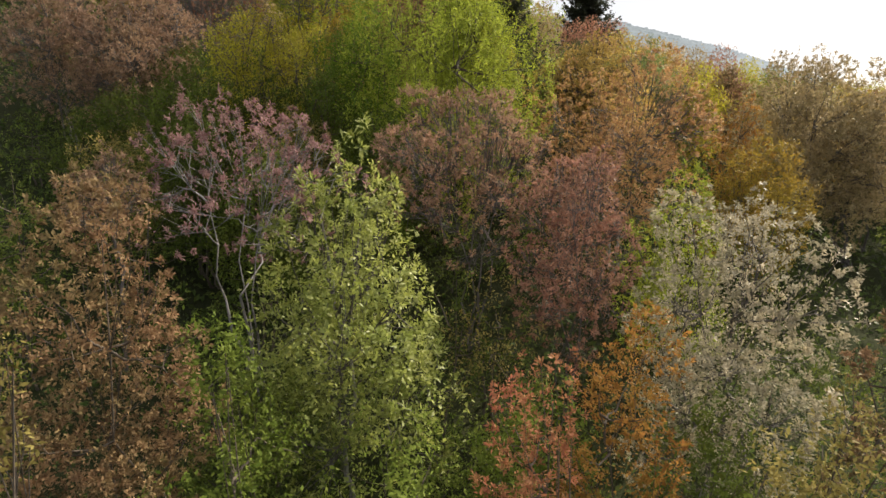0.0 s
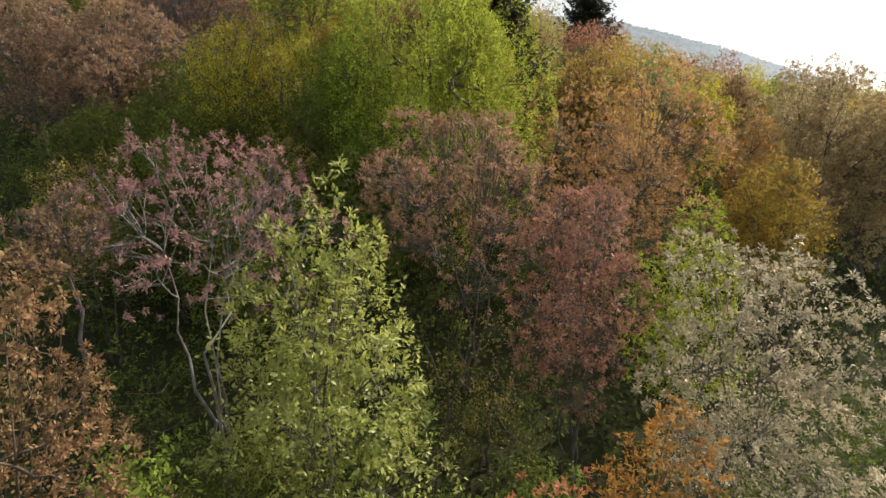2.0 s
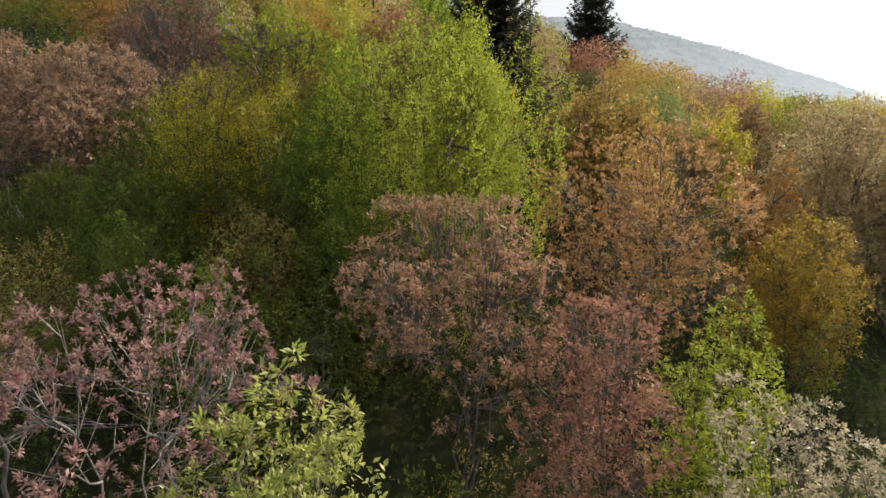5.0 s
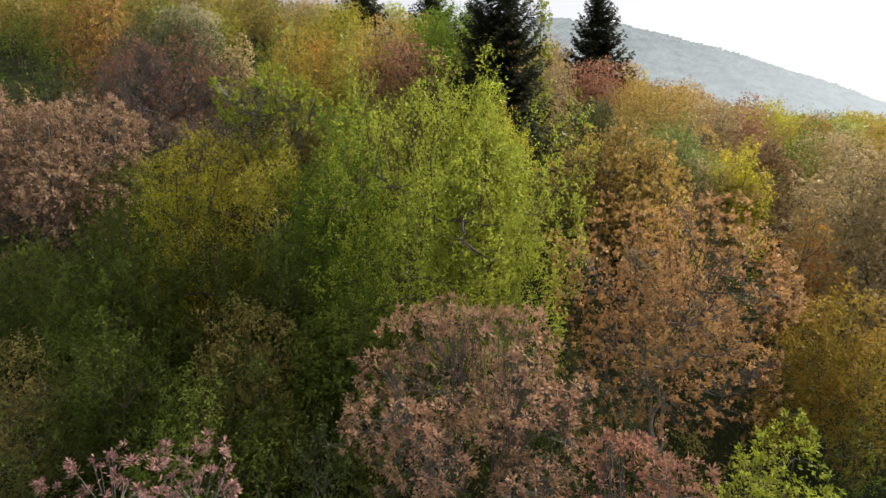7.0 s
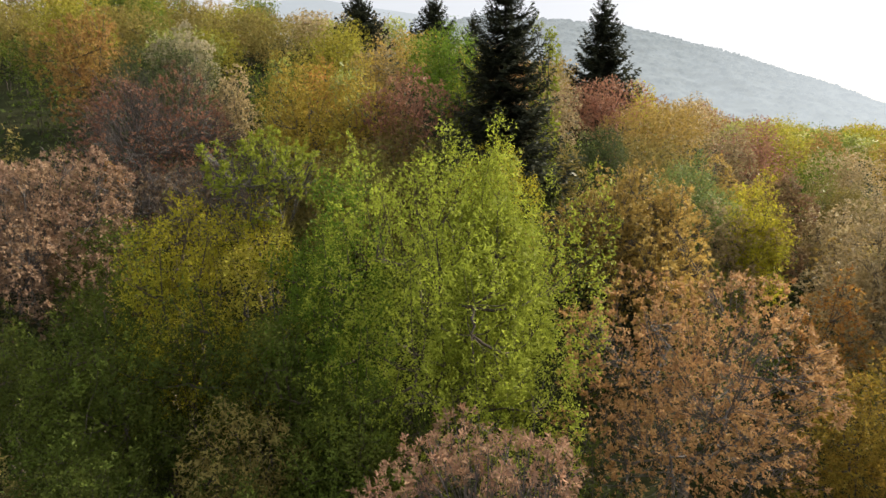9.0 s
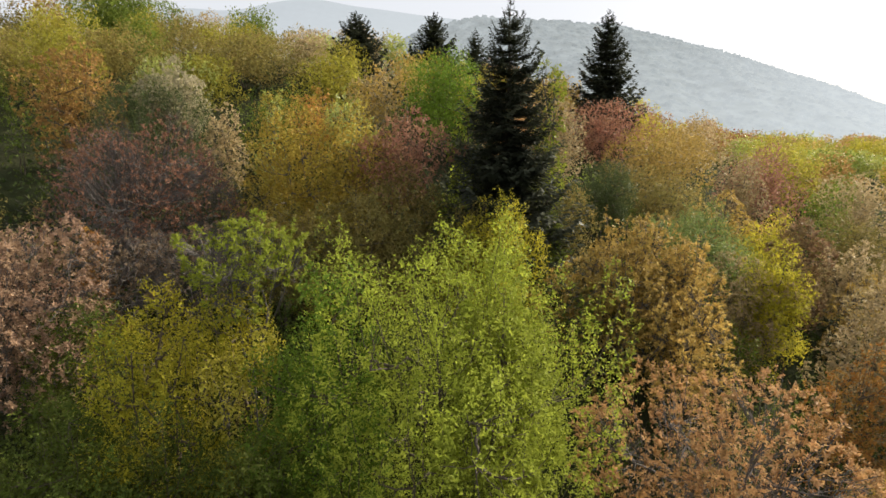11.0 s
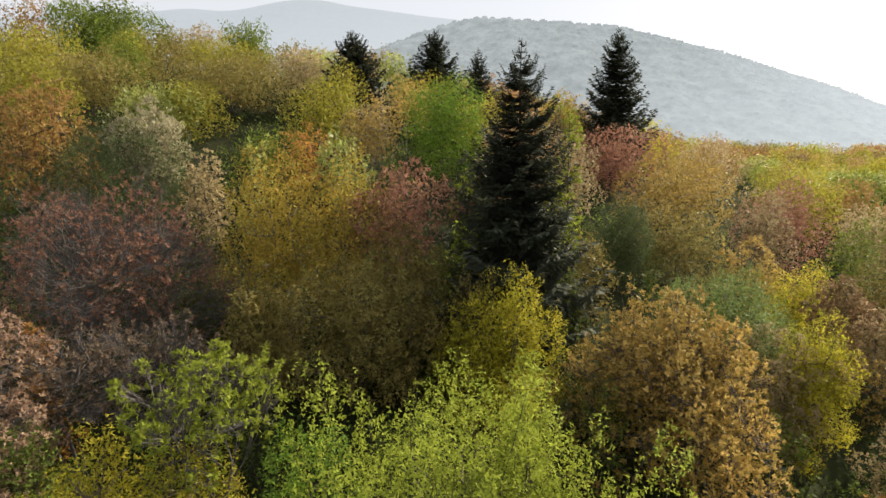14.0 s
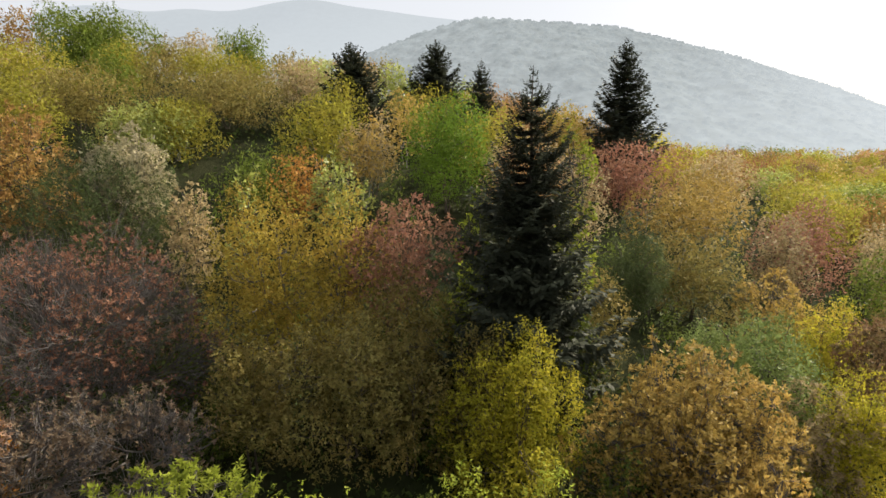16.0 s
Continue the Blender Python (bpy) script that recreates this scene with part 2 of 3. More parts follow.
class Tubes:
    """Gathers tapered stems and branches into one mesh."""

    def __init__(self):
        self.verts, self.faces, self.count = [], [], 0

    def add(self, points, radii, sides=5):
        pts = np.asarray(points, dtype=float)
        rad = np.asarray(radii, dtype=float)
        way = unit(np.gradient(pts, axis=0))
        ref = np.where(np.abs(way[:, 2:3]) > 0.9, np.array([[1.0, 0, 0]]), np.array([[0, 0, 1.0]]))
        a = unit(np.cross(way, ref))
        b = np.cross(way, a)
        ang = np.arange(sides) / sides * 2 * np.pi
        ring = a[:, None] * np.cos(ang)[None, :, None] + b[:, None] * np.sin(ang)[None, :, None]
        v = pts[:, None] + ring * rad[:, None, None]
        n = len(pts)
        i, j = np.meshgrid(np.arange(n - 1), np.arange(sides), indexing="ij")
        k = (j + 1) % sides
        f = np.stack([i * sides + j, i * sides + k, (i + 1) * sides + k, (i + 1) * sides + j], -1).reshape(-1) + self.count
        self.verts.append(v.reshape(-1, 3))
        self.faces.append(f)
        self.count += n * sides

    def mesh(self, name, material):
        return mesh_of(name, np.concatenate(self.verts), np.concatenate(self.faces), 4, material, smooth=True)


def bent(rng, a, b, n=5, sag=0.12):
    """Points from a to b along a slightly crooked way that first spreads and then rises."""
    t = np.linspace(0, 1, n)[:, None]
    a, b = np.asarray(a, float), np.asarray(b, float)
    size = np.linalg.norm(b - a)
    p = a + (b - a) * t
    p[:, 2:3] -= np.sin(t * np.pi) * size * sag
    if n > 2:
        p[1:-1] += rng.normal(0, 0.03 * size, (n - 2, 3))
    return p


def leaf_quads(rng, base, way, size, width, fold=0.25, facing=None, small=False):
    """Four-cornered folded leaves from their bases along given directions, turned to the light where facing is given."""
    n = len(base)
    turn = unit(rng.normal(0, 1, (n, 3)))
    if facing is not None:
        turn = unit(facing + turn * 0.6)
    side = unit(np.cross(way, turn))
    up = np.cross(side, way)
    ln = (size * rng.uniform(0.65, 1.25, n))[:, None]
    wd = ln * width * 0.5
    if small:
        return np.stack([base + side * wd, base + way * ln, base - side * wd], 1).reshape(-1, 3)
    mid = base + way * ln * 0.45
    v = np.stack([base, mid + side * wd + up * wd * fold, base + way * ln, mid - side * wd + up * wd * fold], 1)
    return v.reshape(-1, 3)


# ---- the ground ----
def canopy_height(x, y):
    """Smooth height of the wood's roof over the hillside."""
    u, v = 45 * np.tanh(x / 45), 60 * np.tanh(y / 60)
    return -7.37 - 0.232 * u + 0.242 * v - 0.0029 * u * u - 0.0005 * u * v + 0.0041 * v * v


def ground_height(x, y):
    x, y = np.asarray(x, float), np.asarray(y, float)
    crest = 122 + 0.85 * np.maximum(x, 0) - 0.1 * np.minimum(x, 0)
    past = np.maximum(0, y - crest)
    drop = 95 * (1 - np.exp(-(past / 140) ** 2))
    back = np.maximum(0, -y - 5)
    lumps = 0.35 * np.sin(x * 0.31 + 1) * np.cos(y * 0.27) + 0.2 * np.sin(x * 0.83 + y * 0.6)
    hollow = 3.6 * np.exp(-((x + 15) / 15) ** 2 - ((y - 34) / 18) ** 2)
    return canopy_height(x, np.maximum(y, -20)) - 9.5 + 4.0 * np.clip((y - 65) / 40, 0, 1) - hollow - drop - 0.25 * np.minimum(back, 200) + lumps


def build_ground():
    s = np.linspace(-1, 1, 131)
    axis = np.sign(s) * (70 * np.abs(s) + 4200 * np.abs(s) ** 6)
    gx, gy = np.meshgrid(axis, axis + 40, indexing="ij")
    z = ground_height(gx, gy)
    v = np.stack([gx, gy, z], -1).reshape(-1, 3)
    n = len(s)
    i, j = np.meshgrid(np.arange(n - 1), np.arange(n - 1), indexing="ij")
    f = np.stack([i * n + j, (i + 1) * n + j, (i + 1) * n + j + 1, i * n + j + 1], -1).reshape(-1)
    ob = new("ground", mesh_of("ground", v, f, 4, FLOOR, smooth=True))
    tagged(ob, "dark leafy forest floor of a wooded hillside", "ground", kind="structure")


build_ground()


# ---- far hills ----
def hill(name, label, material, distance, skyline, depth, base, lump, seed, crowns=0):
    """A long ridge whose skyline passes through (x, height) pairs, rising from base over its depth."""
    rng = np.random.default_rng(seed)
    xs, hs = np.array([p[0] for p in skyline], float), np.array([p[1] for p in skyline], float)
    nx, ny = 160, 30
    x = np.linspace(xs[0], xs[-1], nx)
    h = np.interp(x, xs, hs)
    h = np.convolve(np.pad(h, 3, "edge"), np.ones(7) / 7, "valid") - 0.3 * lump

    def surface(px, pt):
        prof = np.where(pt < 1, np.minimum(pt, 1) ** 0.9, 1 - (pt - 1) * 1.2)
        fold = lump * (0.9 * np.sin(px / (5 * lump) + 5 * pt) + 0.6 * np.sin(px / (2.1 * lump) - 6 * pt)) * np.clip(pt, 0, 1)
        return base + (np.interp(px, x, h) + fold * (pt < 1) * (1 - pt) * 4 - base) * prof

    gx, gt = np.meshgrid(x, np.linspace(0, 1.3, ny), indexing="ij")
    v = np.stack([gx, distance + (gt - 1) * depth, surface(gx, gt)], -1).reshape(-1, 3)
    i, j = np.meshgrid(np.arange(nx - 1), np.arange(ny - 1), indexing="ij")
    f = np.stack([i * ny + j, (i + 1) * ny + j, (i + 1) * ny + j + 1, i * ny + j + 1], -1).reshape(-1, 4)
    if crowns:
        # rounded crowns of the woods that cover the hill
        cx, ct = rng.uniform(xs[0], xs[-1] - 350, crowns), 1.06 - 0.8 * rng.random(crowns) ** 1.2
        rad = lump * rng.uniform(0.4, 0.8, crowns)
        foot = np.stack([cx, distance + (ct - 1) * depth, surface(cx, ct) - 0.4 * rad], -1)
        ang = np.arange(6) / 6 * 2 * np.pi
        shell = np.concatenate([np.stack([np.cos(ang + a) * w, np.sin(ang + a) * w, np.full(6, u)], -1) for a, w, u in ((0, 1, 0), (0.5, 0.66, 0.8))])
        dome = foot[:, None] + shell[None] * rad[:, None, None] * rng.uniform(0.8, 1.2, (crowns, 12, 1)) * np.array([1, 1, 0.85])
        q = np.arange(6)
        n = (q + 1) % 6
        ring = np.concatenate([np.stack([q, n, n + 6, q + 6], -1), np.array([[6, 7, 8, 9], [6, 9, 10, 11]])])
        faces = (ring[None] + (len(v) + np.arange(crowns) * 12)[:, None, None]).reshape(-1, 4)
        v, f = np.concatenate([v, dome.reshape(-1, 3)]), np.concatenate([f, faces])
    ob = new(name, mesh_of(name, v, f.reshape(-1), 4, material, smooth=True))
    tagged(ob, label, "hill", kind="structure")


D1, D2 = 1500.0, 3300.0
hill("backdrop_hill", "wooded rounded hill, haze painted as a pale glow", HAZE_HILL, D1,
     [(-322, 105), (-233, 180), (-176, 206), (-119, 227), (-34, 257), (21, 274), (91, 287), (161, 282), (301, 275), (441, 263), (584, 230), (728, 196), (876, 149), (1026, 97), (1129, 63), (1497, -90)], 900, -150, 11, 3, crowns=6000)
hill("backdrop_mountain", "faint far mountain chain, white haze painted as a glow", HAZE_FAR, D2,
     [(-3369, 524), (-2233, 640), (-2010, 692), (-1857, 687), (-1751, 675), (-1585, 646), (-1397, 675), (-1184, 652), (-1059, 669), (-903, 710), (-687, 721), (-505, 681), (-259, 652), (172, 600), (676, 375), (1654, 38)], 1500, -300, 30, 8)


# ---- broadleaf trees ----
KINDS = {
    # leaf, bark, leaf width, leaves in a shoot, droop, fullness, label, size factor, bareness below
    "pink": ("pink", "ash", 0.5, 15, 0.35, 0.5, "umbrella-shaped tree with pink young leaf tufts on bare pale grey limbs", 0.78, 0.72),
    "pinkbrown": ("pinkbrown", "mid", 0.5, 11, 0.35, 1.4, "broad tree with dusky pink-brown leaf tufts and grey twigs", 1.0, 0.78),
    "brown": ("brown", "grey", 0.5, 11, 0.35, 2.2, "round-crowned tree with brown and copper young leaves", 1.0, 0.5),
    "bronze": ("bronze", "dark", 0.5, 10, 0.3, 0.9, "spreading tree with bronze-red leaves", 1.0, 0.30),
    "russet": ("russet", "mid", 0.5, 10, 0.3, 1.4, "twiggy tree with russet-red leaves on grey branches", 1.0, 0.6),
    "wine": ("wine", "dark", 0.5, 9, 0.3, 0.9, "domed tree with dusky wine-red leaves", 0.95, 0.25),
    "twiggy": ("oxblood", "mid", 0.5, 9, 0.1, 1.1, "dome of dense grey twigs with dark russet leaf tufts on top", 0.75, 0.88),
    "twiggy_tan": ("rosebrown", "mid", 0.5, 10, 0.25, 1.2, "twiggy tree with pinkish tan leaf tufts above grey branches", 0.95, 0.65),
    "scrub": ("dusk", "mid", 0.5, 9, 0.25, 0.75, "scrubby tree of grey twigs with dull brown leaf tufts", 0.95, 0.7),
    "citron": ("citron", "grey", 0.5, 8, 0.3, 0.95, "rounded tree with yellow-green leaves turning gold", 1.0, 0.10),
    "cream": ("cream", "grey", 0.5, 12, 0.2, 1.3, "small round tree with pale cream leaf tufts", 0.9, 0.05),
    "amber": ("amber", "dark", 0.5, 9, 0.3, 1.0, "wide bush with amber and green leaves", 0.95, 0.05),
    "red": ("red", "dark", 0.5, 9, 0.35, 0.9, "low tree with coral-red autumn leaves", 0.9, 0.05),
    "orange": ("orange", "dark", 0.5, 9, 0.35, 0.9, "small tree with bright orange leaves", 0.9, 0.05),
    "orange_brown": ("orange_brown", "dark", 0.6, 12, 0.5, 1.5, "tree with drooping orange-brown leaves", 0.9, 0.15),
    "gold": ("gold", "grey", 0.5, 10, 0.3, 0.9, "bushy tree with golden tan leaf tufts", 1.0, 0.55),
    "gold_green": ("gold_green", "grey", 0.5, 8, 0.3, 0.9, "upright tree with yellow-green and golden leaves", 1.0, 0.20),
    "yellow": ("yellow", "dark", 0.5, 8, 0.3, 1.0, "dense tree with bright yellow-green leaves", 0.9, 0.05),
    "yellowgreen": ("yellowgreen", "grey", 0.45, 9, 0.4, 1.3, "leafy tree with large yellow-green leaves", 1.2, 0.3),
    "airy": ("lime", "mid", 0.5, 12, 0.3, 1.3, "airy tree with few yellow-green leaf tufts on grey branches", 1.0, 0.5),
    "limeleaf": ("lime", "grey", 0.45, 8, 0.35, 1.2, "leafy bush with lime-green leaves", 1.1, 0.05),
    "lime": ("lime", "dark", 0.5, 10, 0.45, 1.3, "big fine-leaved tree in fresh bright green", 0.85, 0.03),
    "limegreen": ("limegreen", "dark", 0.5, 9, 0.3, 1.1, "rounded tree with dense fresh green foliage", 0.9, 0.05),
    "green": ("green", "dark", 0.5, 8, 0.35, 0.95, "bushy tree with mid-green leaves", 1.0, 0.05),
    "darkgreen": ("darkgreen", "dark", 0.5, 10, 0.35, 1.0, "low shady tree with deep green leaves", 0.95, 0.05),
    "olive": ("olive", "dark", 0.5, 9, 0.35, 0.95, "tree with olive and yellow-brown leaves", 1.0, 0.05),
    "greyolive": ("greygreen", "grey", 0.5, 9, 0.35, 0.7, "shrubby tree with grey-olive leaves", 1.0, 0.05),
    "greygreen": ("greygreen", "dark", 0.3, 14, 0.3, 1.2, "dense rounded tree with fine grey-green leaves", 0.65, 0.05),
    "paleg": ("paleg", "grey", 0.45, 9, 0.3, 1.0, "rounded tree with pale silvery green leaves", 0.95, 0.05),
    "tan": ("tan", "mid", 0.5, 9, 0.35, 1.15, "tree with pale tan leaves and fine twigs", 1.0, 0.25),
    "white": ("white", "grey", 0.5, 12, 0.35, 1.2, "bushy tree with cream-white leaf tufts", 0.85, 0.3),
    "weeping": ("gold", "dark", 0.3, 12, 1.2, 1.0, "weeping tree with trailing tan-orange branches", 1.0, 0.05),
}
TREES = []
WHORLED = {"pink", "pinkbrown", "brown", "russet", "gold", "tan", "white", "cream", "twiggy", "twiggy_tan", "scrub", "yellowgreen", "orange_brown", "limeleaf", "airy", "red", "orange", "bronze", "wine"}
HOLES = {"pink": -0.5, "pinkbrown": -0.4, "russet": -0.3, "tan": -0.9, "orange_brown": -2.0, "airy": -0.6, "yellowgreen": 0.2, "twiggy": -0.35, "scrub": -0.4, "white": -0.4, "gold": -0.55, "brown": -0.6}
PLUMED = {"lime", "limegreen", "gold_green", "green", "paleg"}
SPREADING = {"pink", "pinkbrown", "russet", "airy"}
BUSHY = {"wine", "orange_brown", "green", "darkgreen", "olive", "gold", "yellow", "lime", "limegreen", "greygreen", "paleg", "white", "brown", "bronze", "gold_green", "citron", "amber", "orange", "red", "limeleaf", "yellowgreen", "greyolive", "tan"}


def sphere_points(rng, n, lift=0.0):
    return unit(rng.normal(0, 1, (n, 3)) + np.array([0, 0, lift]))


def crown_shell(rng, lobes, radii, gap, inset=1.0, hole=-9.0):
    """Evenly spread places on the outer skin of the billows, with the way each one faces and the billow it grows on."""
    weight = radii[:, 0] * radii[:, 2]
    n = int(np.clip(22 * weight.sum() / gap ** 2, 60, 32000))
    of = rng.choice(len(lobes), n, p=weight / weight.sum())
    d = sphere_points(rng, n, 0.25)
    p = lobes[of] + d * radii[of] * inset
    wave = np.zeros(n)
    for _ in range(5):
        wave += np.sin(p @ (sphere_points(rng, 1)[0] * rng.uniform(0.9, 2.6) / gap ** 0.5) + rng.uniform(0, 6.28)) / 2.2
    p = lobes[of] + d * radii[of] * (inset * (1 + 0.10 * wave + rng.uniform(-0.2, 0.1, n)))[:, None]
    depth = np.full(n, 9.0)
    for i in range(len(lobes)):
        inside = np.linalg.norm((p - lobes[i]) / radii[i], axis=1)
        depth = np.where(of == i, depth, np.minimum(depth, inside))
    keep = (depth > 0.84 * inset) & (p[:, 2] > 0.25) & (wave > hole)
    p, d, of = p[keep], unit(d[keep] / radii[of[keep]]), of[keep]
    cell = np.floor((p + rng.normal(0, 0.12 * gap, p.shape)) / gap).astype(int)
    first = np.sort(np.unique(cell, axis=0, return_index=True)[1])
    return p[first], d[first], of[first]


def whorl_leaves(rng, tufts, axis, per, span, width, droop, small):
    """Rosettes: leaves that spread from each shoot's tip like an umbrella round the way it faces."""
    each = rng.integers(max(3, int(per * 0.6)), int(per * 1.4) + 1, len(tufts))
    of = np.repeat(np.arange(len(tufts)), each)
    n = len(of)
    size = (span * rng.uniform(0.62, 1.25, len(tufts)))[of]
    ax = axis[of]
    side = unit(np.cross(ax, sphere_points(rng, n)))
    open_ = rng.uniform(0.2, 1.8, n)[:, None]
    way = unit(ax * np.cos(open_) + side * np.sin(open_) + np.array([0, 0, -0.25 * droop]))
    face = ax * np.sin(open_) - side * np.cos(open_) * 0.8 + rng.normal(0, 0.22, (n, 3))
    base = tufts[of] + way * (size * rng.uniform(0.02, 0.27, n))[:, None] - ax * (size * rng.uniform(0.0, 0.4, n))[:, None]
    return leaf_quads(rng, base, way, size * 0.34, width, facing=face * 2, small=small)


def spray_leaves(rng, tufts, axis, per, span, width, droop, small):
    """Loose sprays: small leaves all along a short rising shoot."""
    each = rng.integers(max(3, int(per * 0.6)), int(per * 1.4) + 1, len(tufts))
    of = np.repeat(np.arange(len(tufts)), each)
    n = len(of)
    size = (span * rng.uniform(0.7, 1.3, len(tufts)))[of]
    rise = unit(axis[of] * 0.55 + np.array([0, 0, 0.75]))
    along = rng.uniform(-0.75, 0.75, n)
    base = tufts[of] + rise * (size * along)[:, None] + rng.normal(0, 0.24, (n, 3)) * (size * (1.0 - 0.6 * along))[:, None]
    way = unit(rise * 0.3 + sphere_points(rng, n) + np.array([0, 0, -droop]))
    return leaf_quads(rng, base, way, size * 0.34, width, facing=axis[of] * 0.9 + np.array([0, 0, 0.5]), small=small)


def tree(kind, x, y, top, r, crown, cone=False, dome=False, density=1.0, name="broadleaf_tree", label=""):
    """A broadleaf tree: stem, limbs with their twigs, and a crown of leaf shoots on uneven billows."""
    leaf, bark, width, per, droop, full, words, factor, thin = KINDS[kind]
    rng = np.random.default_rng(int(abs(x) * 1000 + abs(y) * 77 + abs(top) * 13 + r * 7))
    g = float(ground_height(x, y)) - 0.1
    TREES.append((x, y, r))
    h = max(top - g, 1.2)
    bushy = kind in BUSHY and not dome
    if bushy:
        crown = max(crown, 0.9 * h)
    crown = min(crown, h * 0.95)
    near = max(7.0, y - 15.0)
    whorled = kind in WHORLED
    small = y > 18
    far = y > 58
    span = (0.31 + 0.0052 * near) * factor * (1.0 if whorled else 1.05)
    if not small:
        per, width = int(per * 1.3), width * 0.78
    if not whorled and not far and density >= 1:
        per = int(per * 1.35)
    if whorled and not far:
        per = int(per * (1.6 if y < 18 else 1.4))
    if whorled and small:
        width *= 1.3
    if far:
        width *= 1.25
    if y < 5:
        span *= 0.75
    if far:
        per = max(4, int(per * 0.5))
    rz = crown / 2
    centre = np.array([0, 0, h - rz])
    # main billows
    k = int(np.clip(8 + r * 1.9 + rz, 10, 22) * (1.5 if kind == "lime" else 1))
    lobes, sizes = [], []
    for i in range(k):
        a = i * 2.39996 + rng.uniform(-0.5, 0.5)
        hgt = 1 - 2 * (i + 0.5) / k
        flat = math.sqrt(max(0, 1 - hgt * hgt)) if hgt > 0 else 1 - (0.12 if bushy else 0.6) * hgt * hgt
        pos = np.array([math.cos(a) * flat, math.sin(a) * flat, hgt]) * rng.uniform(0.50, 0.80) * (1.1 if kind == "lime" else 1.0)
        if kind == "lime":
            pos[:2] *= 1.2 - 0.55 * max(hgt, 0.0)
        if cone:
            s = 1.0 - 0.42 * np.clip((pos[2] + 0.6) / 1.2, 0, 1) ** 1.6
            pos[:2] *= 1.7 * s
            size_l = 0.24 + 0.3 * s
        else:
            size_l = rng.uniform(0.15, 0.38) if kind == "lime" else rng.uniform(0.24, 0.48)
        lobes.append(centre + pos * (r, r, rz))
        sizes.append(size_l)
    lobes, sizes = np.array(lobes), np.array(sizes)
    radii = sizes[:, None] * np.array([[r, r, 0.5 * (min(rz, 1.5 * r) + r) * (1.5 if kind == "lime" else 1.0)]])
    over = (lobes[:, 2] + radii[:, 2]).max() * 1.03 - h
    lobes[:, 2] -= over * np.clip((lobes[:, 2] - centre[2]) / max(rz, 0.1), 0, 1)
    # smaller billows on the main ones
    m = 3 if far else 7
    parent = np.concatenate([np.arange(k), np.repeat(np.arange(k), m)])
    d = sphere_points(rng, k * m, 0.4)
    subs = lobes[parent[k:]] + d * radii[parent[k:]] * rng.uniform(0.72, 1.05, (k * m, 1))
    sub_r = radii[parent[k:]] * rng.uniform(0.26, 0.46, (k * m, 1)) * np.array([1, 1, 1.5 if kind in PLUMED else 1.0])
    balls, ball_r = np.concatenate([lobes, subs]), np.concatenate([radii * 0.86, sub_r])
    # leaf shoots over the skin of the billows, a looser layer under it
    gap = (1.08 if whorled else 0.95 if kind == "lime" else 1.0) * span / math.sqrt(np.clip(full * density, 0.3, 1.5))
    gap = max(gap, math.sqrt(9 * (r * r + r * rz) * per / (30000 if kind == "lime" else 38000 if not far else 22000 if density > 1.5 else 8500)))
    tufts, axis, lobe_of = crown_shell(rng, balls, ball_r, gap, hole=-2.0 if far else HOLES.get(kind, -0.6))
    lobe_of = parent[lobe_of]
    # fit the whole crown to its height and spread
    wide = r / np.quantile(np.hypot(tufts[:, 0], tufts[:, 1]), 0.95)
    rise = (h - centre[2]) / (np.quantile(tufts[:, 2], 0.994) - centre[2])
    for group in (tufts, lobes):
        group[:, :2] *= wide
        group[:, 2] = np.where(group[:, 2] > centre[2], centre[2] + (group[:, 2] - centre[2]) * rise, group[:, 2])
    low = np.clip((tufts[:, 2] - (h - crown)) / crown, 0, 1)
    keep = rng.random(len(tufts)) < 1 - thin * np.clip((0.72 - low) / 0.5, 0, 1)
    tufts, axis, lobe_of = tufts[keep], axis[keep], lobe_of[keep]
    # upright shoots that break the outline
    extra = 0 if far else int(8 + 5.0 * r) * (4 if kind == "lime" else 1)
    if extra:
        pick = rng.integers(0, len(tufts), extra)
        pick = pick[axis[pick][:, 2] > 0.15]
        for lift in (0.5, 1.0):
            tall = rng.uniform(0.25, 0.75, (len(pick), 1)) * lift * span * np.array([0, 0, 1.6])
            tufts = np.concatenate([tufts, tufts[pick] + tall])
            axis = np.concatenate([axis, unit(axis[pick] + np.array([0, 0, 1.5]))])
            lobe_of = np.concatenate([lobe_of, lobe_of[pick]])
    axis = unit(axis + np.array([0, 0, 0.35 if whorled else 0.15]))
    grow = whorl_leaves if whorled else spray_leaves
    verts = grow(rng, tufts, axis, per, span, width, droop, small)
    # shaded foliage inside the crown, between the limbs
    inner, face, _ = crown_shell(rng, lobes, radii, gap * (1.4 if thin < 0.4 else 1.7 if thin < 0.7 and kind != "airy" else 3.0), 0.74)
    heart = centre + sphere_points(rng, len(inner)) * (rng.random((len(inner), 1)) ** 0.4) * np.array([0.55 * r, 0.55 * r, 0.7 * rz])
    inner = np.concatenate([inner, heart])
    inner = inner[(inner[:, 2] > 0.25) & ((inner[:, 2] > h - crown * 0.7) | (rng.random(len(inner)) > thin))]
    verts = np.concatenate([verts, spray_leaves(rng, inner, sphere_points(rng, len(inner), 0.4), 4 if small else 5, span * (1.35 if y > 32 else 0.95), 0.7 if small else 0.5, droop, small)])
    thing = new(name, None)
    thing.location = (x, y, g)
    tagged(thing, label or words, "tree" if name == "broadleaf_tree" else "shrub", "trees of the hillside wood")
    child("crown", mesh_of("crown", verts, np.arange(len(verts)), 3 if small else 4, LEAF[leaf]), thing)
    # stem, limbs and their twigs
    stem = Tubes()
    spreading = kind in SPREADING
    thick = (0.018 + 0.0062 * h) * (0.6 if spreading else 0.55 if y < 6 else 1.0)
    lean = rng.normal(0, 0.04 * h, 2)
